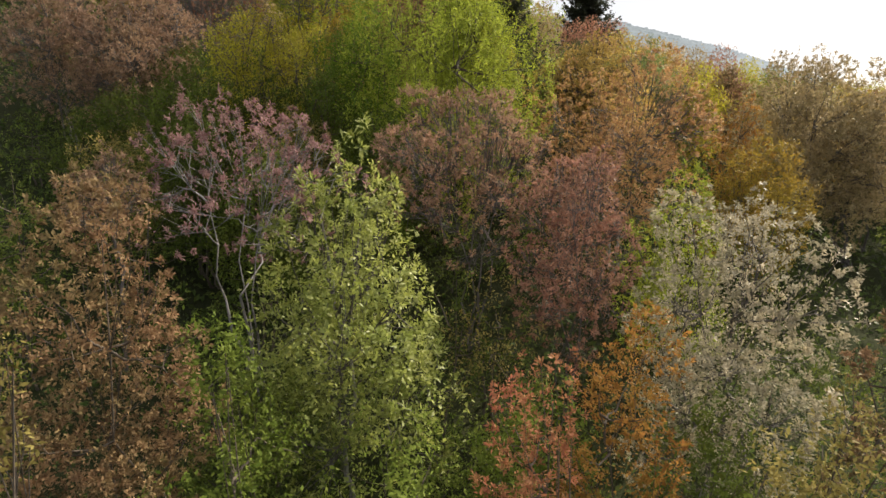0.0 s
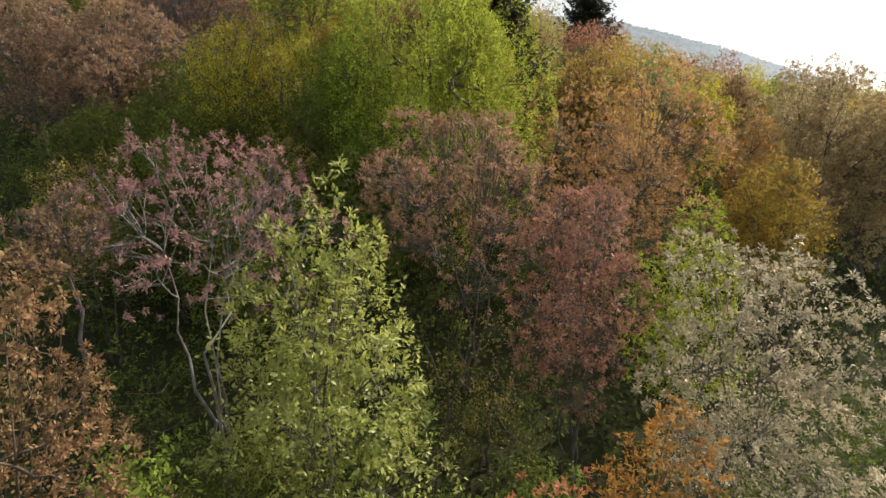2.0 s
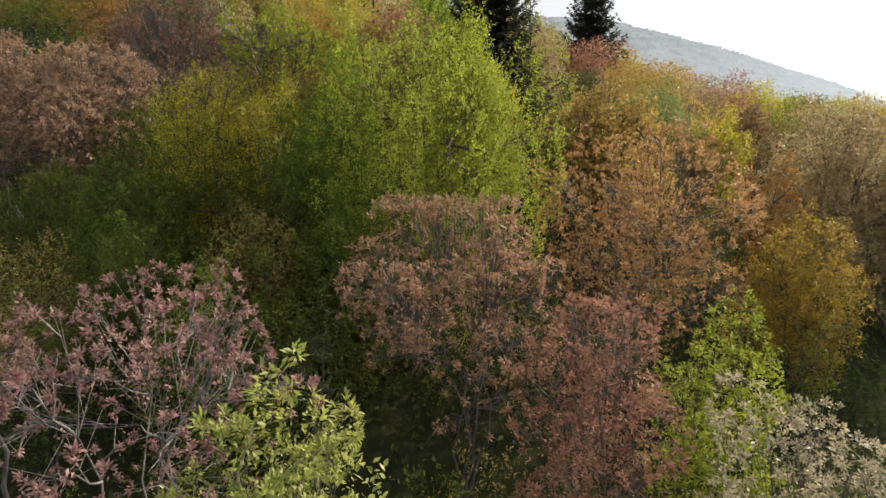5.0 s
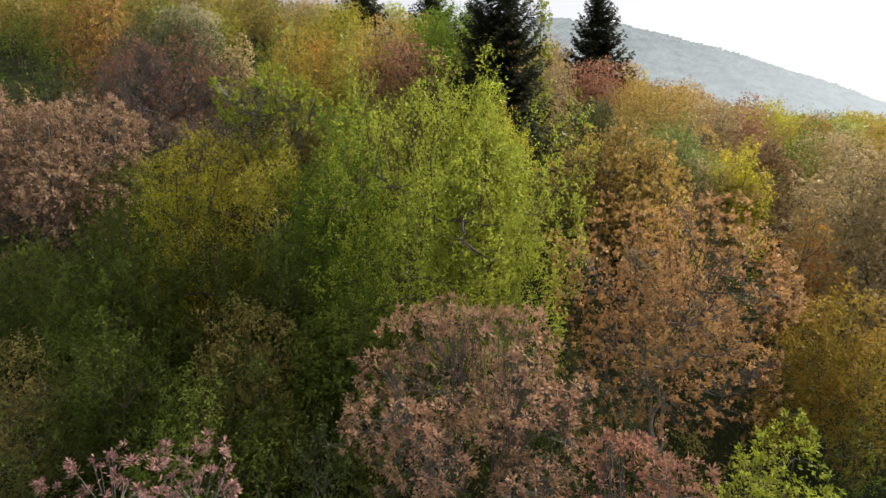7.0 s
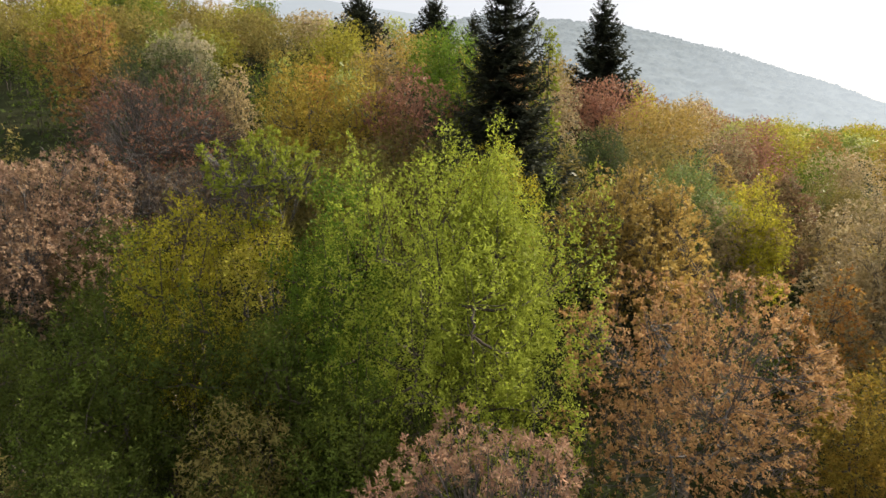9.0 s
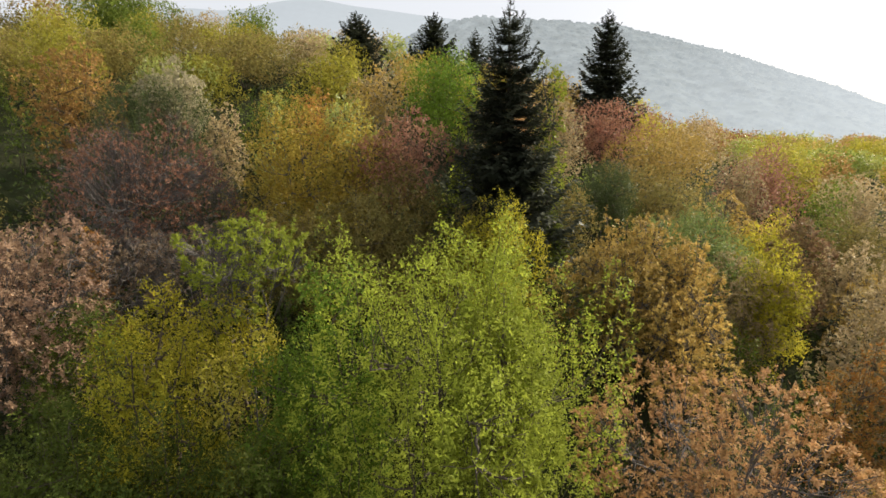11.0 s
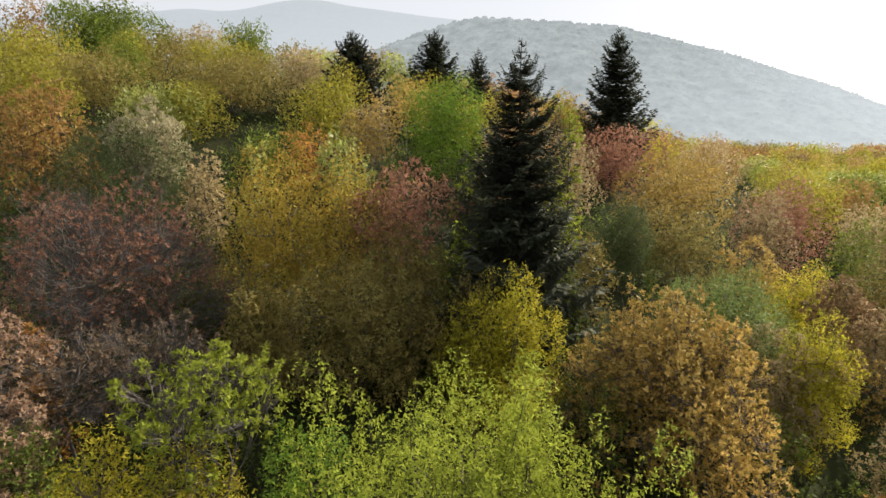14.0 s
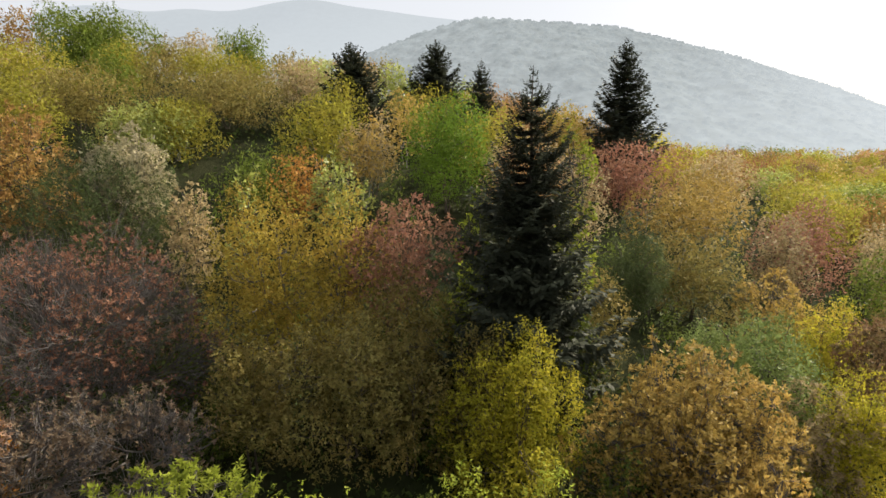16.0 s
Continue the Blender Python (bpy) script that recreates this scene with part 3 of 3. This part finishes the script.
    fork = np.array([lean[0], lean[1], max(0.22 * h, h - crown * (1.45 if spreading else 0.95))])
    stems = 4 if spreading else 3 if r > 3.2 and not cone else 2 if r > 1.5 and not cone else 1
    forks = []
    for s in range(stems):
        turn = s * 6.283 / stems + rng.uniform(-0.4, 0.4)
        off = np.array([math.cos(turn), math.sin(turn)]) * 0.14 * (stems > 1)
        out = np.array([math.cos(turn), math.sin(turn)]) * (0.16 if spreading else 0.08) * r
        tip = fork + np.array([*out, rng.uniform(-0.08, 0.12) * h]) * (stems > 1)
        rings = 6 if y < 58 else 4
        stem.add(bent(rng, (off[0], off[1], 0), tip, rings, 0.02), np.linspace(thick * 1.2, thick * 0.72, rings), 7 if y < 58 else 5)
        forks.append(tip)
    if cone:
        stem.add(bent(rng, fork, (fork[0], fork[1], h * 0.97), 7, 0.0), np.linspace(thick * 0.7, 0.012, 7), 6)
    apart = y < 58 and name == "broadleaf_tree"
    limbs, knots = [], []
    many = int(np.clip(5 + r * 2.4, 6, 15))
    for i in range(k):
        limb = Tubes() if apart else stem
        root = forks[i % stems]
        if i < stems:
            pass
        elif cone:
            root = np.array([fork[0], fork[1], max(fork[2], lobes[i][2] - 0.5 * r)])
        elif knots:
            near_knots = np.array(knots)
            gap_to = np.linalg.norm(near_knots - lobes[i], axis=1) + 1.5 * np.maximum(0, near_knots[:, 2] - lobes[i][2] + 0.2)
            root = near_knots[np.argmin(gap_to)]
        path = bent(rng, root, lobes[i], 5, 0.08)
        knots.extend(path[1:4])
        if apart:
            limb.add(path, np.linspace(thick * 0.6, thick * 0.2, 5), 5)
        else:
            limb.add(path[::2], np.linspace(thick * 0.55, thick * 0.17, 3), 3)
        mine = np.flatnonzero(lobe_of == i)
        if apart and len(mine):
            anchors = rng.choice(mine, min(len(mine), 4 if kind == "pink" else many if thin > 0.2 else many // 2), replace=False)
            twigs = 5 if kind in ("twiggy", "scrub") else 4 if thin > 0.3 and near < 12 else 2 if thin > 0.3 and near < 34 else 0
            for j in anchors:
                arm = bent(rng, path[rng.integers(2, 5)], tufts[j], 4, 0.06)
                limb.add(arm, np.linspace(thick * 0.2, 0.006 + 0.0002 * near, 4), 3)
                close = mine[np.argsort(((tufts[mine] - tufts[j]) ** 2).sum(1))[1:1 + twigs]]
                for q in close:
                    limb.add(bent(rng, arm[rng.integers(1, 3)], tufts[q], 2, 0), np.linspace(0.009 + 0.0002 * near, 0.004 + 0.00012 * near, 2), 3)
                bald = 9 if kind == "twiggy" else 1 if thin > 0.62 and kind != "pink" else 0
                for q in range(bald):
                    limb.add(bent(rng, arm[rng.integers(1, 4)], tufts[j] + sphere_points(rng, 1, 0.4)[0] * 0.55 * radii[i], 2, 0), np.linspace(0.009, 0.004 + 0.00012 * near, 2), 3)
        limbs.append(limb)
    trunk = child("trunk", stem.mesh("trunk", BARK[bark]), thing)
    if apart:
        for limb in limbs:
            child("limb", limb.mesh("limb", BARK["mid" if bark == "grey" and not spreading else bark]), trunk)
    return thing


# ---- spruces ----
def bough_mesh(seed, stations, blades, long):
    """One spruce bough of unit length along +x: a stem that dips and lifts its tip, with flat needled side twigs."""
    rng = np.random.default_rng(seed)
    t = np.linspace(0, 1, 14)
    spine = np.stack([t, 0.03 * np.sin(t * 5 + seed), -0.16 * np.sin(t * 2.6) + 0.26 * t ** 3], -1)
    bases, ways, sizes = [], [], []

    def put(c, d, size):
        for _ in range(blades):
            bases.append(c + rng.normal(0, 0.012, 3))
            ways.append(unit(d + rng.normal(0, 0.22, 3)))
            sizes.append(size * rng.uniform(0.8, 1.2))

    for s in np.linspace(0.05, 1.0, stations):
        p = np.array([np.interp(s, t, spine[:, a]) for a in range(3)])
        ahead = unit(np.array([1.0, 0, 0.5 * s * s - 0.1]))
        put(p - ahead * 0.3 * long, ahead, long * 1.1)
        reach = (0.34 * (1 - s) ** 0.8 + 0.03) * min(1.0, 0.6 + 1.6 * s) * rng.uniform(0.7, 1.2)
        for side in (-1, 1):
            d = unit(np.array([rng.uniform(0.7, 1.0), side, rng.uniform(-0.4, 0.0)]))
            steps = max(1, int(reach / long * 1.7))
            for q in range(steps):
                f = q / steps
                put(p + d * reach * f + np.array([0, 0, -0.22 * reach * f]), d + np.array([0.15, 0, -0.15]), long * (1.1 - 0.3 * f))
    bases, ways = np.array(bases), np.array(ways)
    v = leaf_quads(rng, bases, ways, np.array(sizes), 0.42, 0.1, facing=np.tile([0, 0, 1.2], (len(bases), 1)))
    return mesh_of("bough", v, np.arange(len(v)), 4, NEEDLE)


FINE_BOUGHS = [bough_mesh(s, 22, 2, 0.09) for s in (1, 2, 3, 4)]
PLAIN_BOUGHS = [bough_mesh(s, 12, 2, 0.15) for s in (5, 6, 7)]


def spruce(x, y, top, r):
    rng = np.random.default_rng(int(abs(x) * 100 + y * 31))
    boughs = FINE_BOUGHS if y < 60 else PLAIN_BOUGHS
    g = float(ground_height(x, y)) - 0.1
    h = top - g
    thing = new("spruce_tree", None)
    thing.location = (x, y, g)
    TREES.append((x, y, r * 0.8))
    tagged(thing, "tall dark green spruce with tiered drooping boughs", "spruce", "spruces on the hillside")
    stem = Tubes()
    zs = np.linspace(0, h * 0.985, 12)
    stem.add(np.stack([0.04 * np.sin(zs), 0.04 * np.cos(zs * 1.3), zs], -1), np.linspace(0.016 * h, 0.015, 12), 8)
    child("trunk", stem.mesh("trunk", BARK["dark"]), thing)
    z = h * 0.10
    while z < h * 0.985:
        f = z / h
        reach = r * min(1.3, 1.62 * (1 - f) ** 0.78 + 0.03) * min(1.0, 0.35 + (1 - f) / 0.2) * (1.0 if f > 0.2 else 0.7 + 1.5 * f)
        many = 12 if f < 0.85 else 8
        a0 = rng.uniform(0, 6.28)
        for i in range(many):
            ln = reach * rng.uniform(0.72, 1.12) * (1.0 if rng.random() > 0.12 else 0.6)
            ob = child("bough", boughs[rng.integers(0, len(boughs))], thing)
            tilt = -0.10 + 0.62 * f ** 2 + rng.normal(0, 0.09)
            fat = ln * rng.uniform(1.15, 1.55)
            ob.matrix_basis = (Matrix.Translation((0, 0, z + rng.normal(0, 0.009 * h))) @ Matrix.Rotation(a0 + i * 6.283 / many + rng.normal(0, 0.25), 4, "Z")
                               @ Matrix.Rotation(-tilt, 4, "Y") @ Matrix.Diagonal((ln, fat, ln, 1)))
        z += (0.026 + 0.022 * (1 - f)) * h * rng.uniform(0.8, 1.2) * (0.8 if h > 18 else 1)
    return thing


tree('orange_brown', -6.3, 3.3, -5.0, 2.0, 5.1)
tree('green', -3.5, 1.2, -6.8, 1.18, 3.3)
tree('olive', -5.0, -0.4, -6.4, 0.52, 1.5)
tree('yellowgreen', -2.8, 7.7, -5.0, 2.9, 9.2, cone=True)
tree('pink', -5.6, 9.4, -3.4, 2.83, 4.2)
tree('pinkbrown', 0.6, 15.9, -2.7, 3.35, 6.7)
tree('russet', 4.0, 12.7, -4.9, 2.38, 7.1)
tree('white', 7.2, 8.8, -5.9, 2.81, 6.5)
tree('limeleaf', 8.5, 15.3, -5.7, 2.10, 4.2)
tree('orange', 2.9, 3.6, -7.2, 1.5, 4.1)
tree('green', 1.6, 5.4, -9.6, 1.9, 4.0)
tree('darkgreen', 5.2, 5.0, -9.8, 1.8, 4.0)
tree('darkgreen', -4.9, 6.3, -9.6, 1.9, 4.5)
tree('red', 1.1, 2.4, -7.6, 1.22, 3.2)
tree('red', 0.9, 0.7, -8.1, 0.79, 1.6)
tree('olive', 3.8, 1.1, -8.4, 0.99, 2.0)
tree('olive', 4.9, 1.0, -7.7, 0.89, 1.8)
tree('orange_brown', 8.5, 4.8, -7.5, 0.88, 2.3)
tree('twiggy_tan', -10.8, 11.5, -4.9, 1.27, 2.8)
tree('green', -1.0, 0.5, -8.2, 0.70, 1.4)
tree('greyolive', -3.5, 14.8, -5.2, 0.93, 1.9)
tree('lime', -0.7, 24.5, 4.3, 5.47, 12.6)
tree('limegreen', -4.8, 23.9, 2.9, 2.5, 6.0)
tree('lime', 1.0, 24.0, 3.5, 2.13, 6.4)
tree('yellow', -10.6, 25.5, 2.1, 1.88, 4.5, dome=True)
tree('yellow', -7.9, 25.3, 2.1, 1.64, 3.9, dome=True)
tree('yellow', -11.2, 24.0, 1.2, 1.79, 3.6)
tree('citron', -7.2, 23.6, 1.1, 1.8, 3.3)
tree('yellow', -9.3, 23.7, 1.5, 2.0, 5.0)
tree('airy', -7.5, 25.7, 4.5, 2.2, 3.4)
tree('twiggy_tan', -18.0, 28.6, 3.5, 4.21, 8.8)
tree('twiggy_tan', -23.0, 29.8, 4.3, 3.98, 8.7)
tree('orange', -17.0, 32.1, 2.9, 1.24, 3.0)
tree('brown', 8.9, 24.3, -0.5, 5.18, 10.9)
tree('amber', 16.8, 24.9, -4.6, 3.25, 7.2)
tree('tan', 24.6, 34.2, 0.8, 4.68, 10.3)
tree('tan', 28.4, 33.0, 0.3, 3.50, 7.7)
tree('orange', 18.2, 30.7, -2.2, 2.1, 4.6)
tree('yellow', 20.5, 40.2, -1.0, 1.71, 3.4, dome=True)
tree('green', -11.6, 21.3, -1.9, 2.73, 6.6)
tree('darkgreen', -16.7, 23.3, -2.3, 2.53, 6.6)
tree('darkgreen', -10.0, 17.3, -3.7, 1.57, 3.5)
tree('olive', -6.9, 19.4, -3.7, 2.2, 5.6)
tree('green', -7.5, 16.1, -4.7, 2.15, 4.3)
tree('green', -3.6, 20.2, -3.9, 2.22, 4.4)
tree('olive', -13.8, 17.7, -4.3, 1.98, 4.0)
tree('darkgreen', -3.5, 20.6, -3.5, 2.62, 4.7)
tree('darkgreen', -11.0, 18.4, -4.7, 2.04, 4.1)
tree('darkgreen', -6.3, 17.4, -4.6, 1.92, 3.8)
tree('darkgreen', -6.9, 22.9, -2.8, 1.94, 4.6)
tree('darkgreen', -4.6, 21.7, -3.8, 1.95, 4.7)
tree('darkgreen', -2.1, 21.1, -4.4, 1.80, 4.3)
tree('darkgreen', -9.6, 22.3, -1.0, 2.5, 6.0)
tree('darkgreen', -6.4, 21.9, -1.3, 2.2, 6.0)
tree('darkgreen', -13.0, 22.6, -0.8, 2.4, 6.0)
tree('darkgreen', -15.3, 27.8, 0.7, 2.60, 5.2)
tree('darkgreen', -13.9, 41.9, 1.8, 1.74, 4.2)
tree('darkgreen', -12.2, 39.2, -1.2, 1.89, 4.5)
tree('darkgreen', -1.4, 40.4, -0.4, 1.68, 4.0)
tree('darkgreen', -0.5, 46.2, 2.9, 1.65, 4.3)
tree('darkgreen', -2.3, 31.6, -0.5, 1.92, 4.6)
tree('darkgreen', 6.0, 44.1, 2.2, 1.86, 4.8)
tree('gold', 10.1, 37.9, 2.3, 4.95, 9.9)
tree('gold', 11.8, 34.1, -0.4, 3.00, 5.4)
tree('gold', 10.1, 38.7, 2.5, 3.83, 8.8)
tree('gold', 12.6, 37.3, 1.2, 2.94, 6.5)
tree('tan', 17.8, 40.0, -0.1, 2.48, 5.0)
tree('yellow', 19.4, 39.7, 0.8, 2.16, 4.8)
tree('paleg', 15.9, 43.3, 2.4, 3.75, 8.2)
tree('yellow', 2.3, 38.0, 3.6, 3.26, 9.8)
tree('olive', 0.7, 39.9, 2.8, 1.61, 5.8)
tree('twiggy', -17.6, 39.2, 7.7, 5.3, 11.0)
tree('scrub', -12.8, 33.6, 2.8, 2.87, 5.2)
tree('scrub', -15.9, 32.5, 2.7, 2.54, 4.6)
tree('gold_green', -10.4, 43.5, 9.4, 3.6, 10.4)
tree('gold_green', -6.7, 43.6, 9.1, 2.61, 7.8)
tree('wine', -3.6, 44.7, 8.6, 3.5, 6.4, dome=True)
tree('olive', -2.9, 42.6, 5.6, 2.9, 8.5)
tree('green', -15.5, 59.0, 11.0, 3.2, 8.0)
tree('yellowgreen', -8.6, 56.5, 9.8, 2.5, 6.5)
tree('olive', -5.9, 40.0, 3.7, 3.98, 7.2)
tree('olive', -2.7, 39.4, 1.6, 2.38, 5.7)
tree('olive', -10.3, 39.1, 2.8, 2.34, 5.6)
tree('greygreen', -21.8, 48.9, 11.3, 5.24, 10.5, dome=True)
tree('cream', -21.0, 50.6, 12.5, 2.7, 7.0, dome=True)
tree('tan', -16.4, 48.1, 9.0, 1.9, 6.5, dome=True)
tree('yellowgreen', -12.9, 48.1, 9.6, 1.34, 2.7)
tree('limeleaf', 6.6, 46.6, 12.0, 1.5, 6.2)
tree('limeleaf', 0.7, 44.8, 8.5, 1.37, 3.6)
tree('limegreen', -0.7, 66.1, 15.4, 4.46, 12.1)
tree('orange', -12.0, 58.2, 10.9, 2.58, 6.2)
tree('citron', -12.7, 68.5, 15.3, 4.16, 10.0)
tree('tan', -7.5, 66.1, 13.9, 2.75, 8.8)
tree('gold', -8.0, 63.9, 13.2, 2.88, 8.1)
tree('olive', -24.7, 77.8, 18.7, 7.80, 14.0)
tree('citron', -26.2, 68.6, 15.3, 4.68, 9.4)
tree('olive', -37.6, 72.5, 18.7, 6.05, 12.1)
tree('yellowgreen', -28.2, 66.4, 14.7, 4.50, 9.9)
tree('citron', -45.4, 76.2, 21.8, 5.22, 10.4)
tree('green', -48.5, 95.3, 28.6, 8.15, 15.5, density=2.2)
tree('green', -35.4, 115.4, 28.7, 4.39, 8.8, density=2.2)
tree('tan', -45.4, 120.6, 29.3, 4.50, 8.1)
tree('bronze', -62.2, 100.1, 29.4, 4.00, 8.0)
tree('bronze', -28.6, 51.0, 13.5, 3.6, 7.0)
tree('wine', 19.1, 78.6, 10.9, 6.52, 13.0, dome=True)
tree('bronze', 12.6, 75.4, 8.3, 2.8, 6.6)
tree('gold', 23.4, 70.4, 8.1, 6.92, 13.8)
tree('wine', 33.2, 67.6, 5.9, 4.73, 9.5)
tree('green', 36.5, 61.6, 2.7, 2.79, 5.6)
tree('gold_green', 26.5, 53.9, -0.2, 3.27, 5.9)
tree('greygreen', 13.1, 54.9, 4.6, 2.87, 8.0)
tree('olive', 8.9, 49.5, 3.2, 2.1, 6.0)
tree('olive', 19.5, 59.0, 3.9, 4.50, 9.9)
tree('gold', 22.8, 54.4, 2.4, 2.46, 5.4)
tree('yellow', 24.7, 49.5, 1.2, 2.19, 4.8)
tree('orange_brown', 24.9, 46.4, 1.1, 2.01, 4.8)
tree('weeping', 18.1, 99.1, 15.5, 2.87, 6.9)
tree('yellowgreen', -7.3, 93.2, 21.0, 3.38, 7.4)
tree('yellowgreen', -20.6, 98.6, 21.6, 4.80, 9.6)
spruce(3.5, 44.0, 15.7, 3.75)
spruce(22.2, 89.4, 23.8, 3.98)
spruce(-12.0, 85.0, 22.4, 3.4)
spruce(-2.0, 92.4, 23.9, 3.6)
spruce(3.6, 85.5, 20.6, 2.4)


# ---- the wood going on over the hillside ----
def fill_wood():
    rng = np.random.default_rng(42)
    uphill = ["citron", "olive", "yellowgreen", "gold", "yellow", "green", "tan", "orange_brown", "bronze"]
    uphill_odds = np.array([29, 23, 10, 8, 10, 12, 4, 2, 2]) / 100
    middle = ["tan", "olive", "gold", "brown", "yellowgreen", "citron", "gold", "tan"]
    downhill = ["gold", "bronze", "tan", "yellow", "citron", "orange_brown", "brown", "green", "yellowgreen", "red", "paleg"]
    downhill_odds = np.array([14, 15, 7, 9, 15, 14, 9, 5, 8, 4, 0]) / 100
    made, placed = 0, len(TREES)
    for _ in range(6000):
        y = rng.uniform(18, 235)
        x = rng.uniform(-1, 1) * (0.84 * y + 6)
        if y > 128 + 0.85 * max(x, 0) or (x < 27 and y < 60) or made > 205:
            continue
        r = rng.uniform(2.2, 4.0) * 0.85 if y < 60 else rng.uniform(2.8, 5.2) * (1.0 + 0.001 * y)
        if any((x - a) ** 2 + (y - b) ** 2 < (0.82 * (r + c)) ** 2 for a, b, c in TREES[:placed]):
            continue
        if any((x - a) ** 2 + (y - b) ** 2 < ((0.74 if y < 125 else 0.85) * (r + c)) ** 2 for a, b, c in TREES[placed:]):
            continue
        top = float(canopy_height(x, y)) + rng.uniform(-2.0, 0.6) + ((1.3 if x > 10 else 0.7) if y > 80 else 0.0)
        pick = rng.choice(uphill, p=uphill_odds) if x < 4 else rng.choice(middle) if y < 85 else rng.choice(downhill, p=downhill_odds)
        tree(pick, round(x, 1), round(y, 1), round(top, 1), round(r, 2), r * rng.uniform(1.5, 2.2))
        made += 1


fill_wood()


# ---- shrubs between the nearer trees ----
def fill_shrubs():
    rng = np.random.default_rng(11)
    names, made = ["darkgreen", "green", "olive", "darkgreen"], 0
    for _ in range(4000):
        y = rng.uniform(0, 62)
        x = rng.uniform(-1, 1) * (0.62 * y + 9)
        if made > 95:
            break
        r = rng.uniform(1.3, 2.3)
        if any((x - a) ** 2 + (y - b) ** 2 < (0.42 * c + 0.75 * r) ** 2 for a, b, c in TREES):
            continue
        top = min(float(ground_height(x, y)) + rng.uniform(3.2, 6.5), float(canopy_height(x, y)) - 2.6)
        tree(names[rng.integers(0, 4)], round(x, 1), round(y, 1), round(top, 1), round(r, 2), 4.0, density=0.27, name="shrub",
             label="leafy dark green shrub growing between the trees")
        made += 1


fill_shrubs()


# ---- undergrowth ----
def undergrowth():
    rng = np.random.default_rng(5)
    n = 36000
    y = np.concatenate([rng.uniform(-5, 48, int(n * 0.7)), rng.uniform(40, 115, n - int(n * 0.7))])
    x = rng.uniform(-1, 1, n) * (0.72 * np.maximum(y, 0) + 11)
    clump = np.sin(x * 0.9) * np.cos(y * 0.8 + 1) + np.sin(x * 0.37 + y * 0.5)
    z = ground_height(x, y) + rng.uniform(0, 1, n) * (0.8 + 0.45 * clump)
    size = 0.24 + 0.005 * np.maximum(y, 0)
    way = unit(rng.normal(0, 1, (n, 3)) + np.array([0, 0, 0.5]))
    v = leaf_quads(rng, np.stack([x, y, z], -1), way, size, 0.5)
    ob = new("undergrowth", mesh_of("undergrowth", v, np.arange(len(v)), 4, UNDER))
    tagged(ob, "dark green leafy undergrowth on the forest floor", "undergrowth", kind="stuff")


undergrowth()
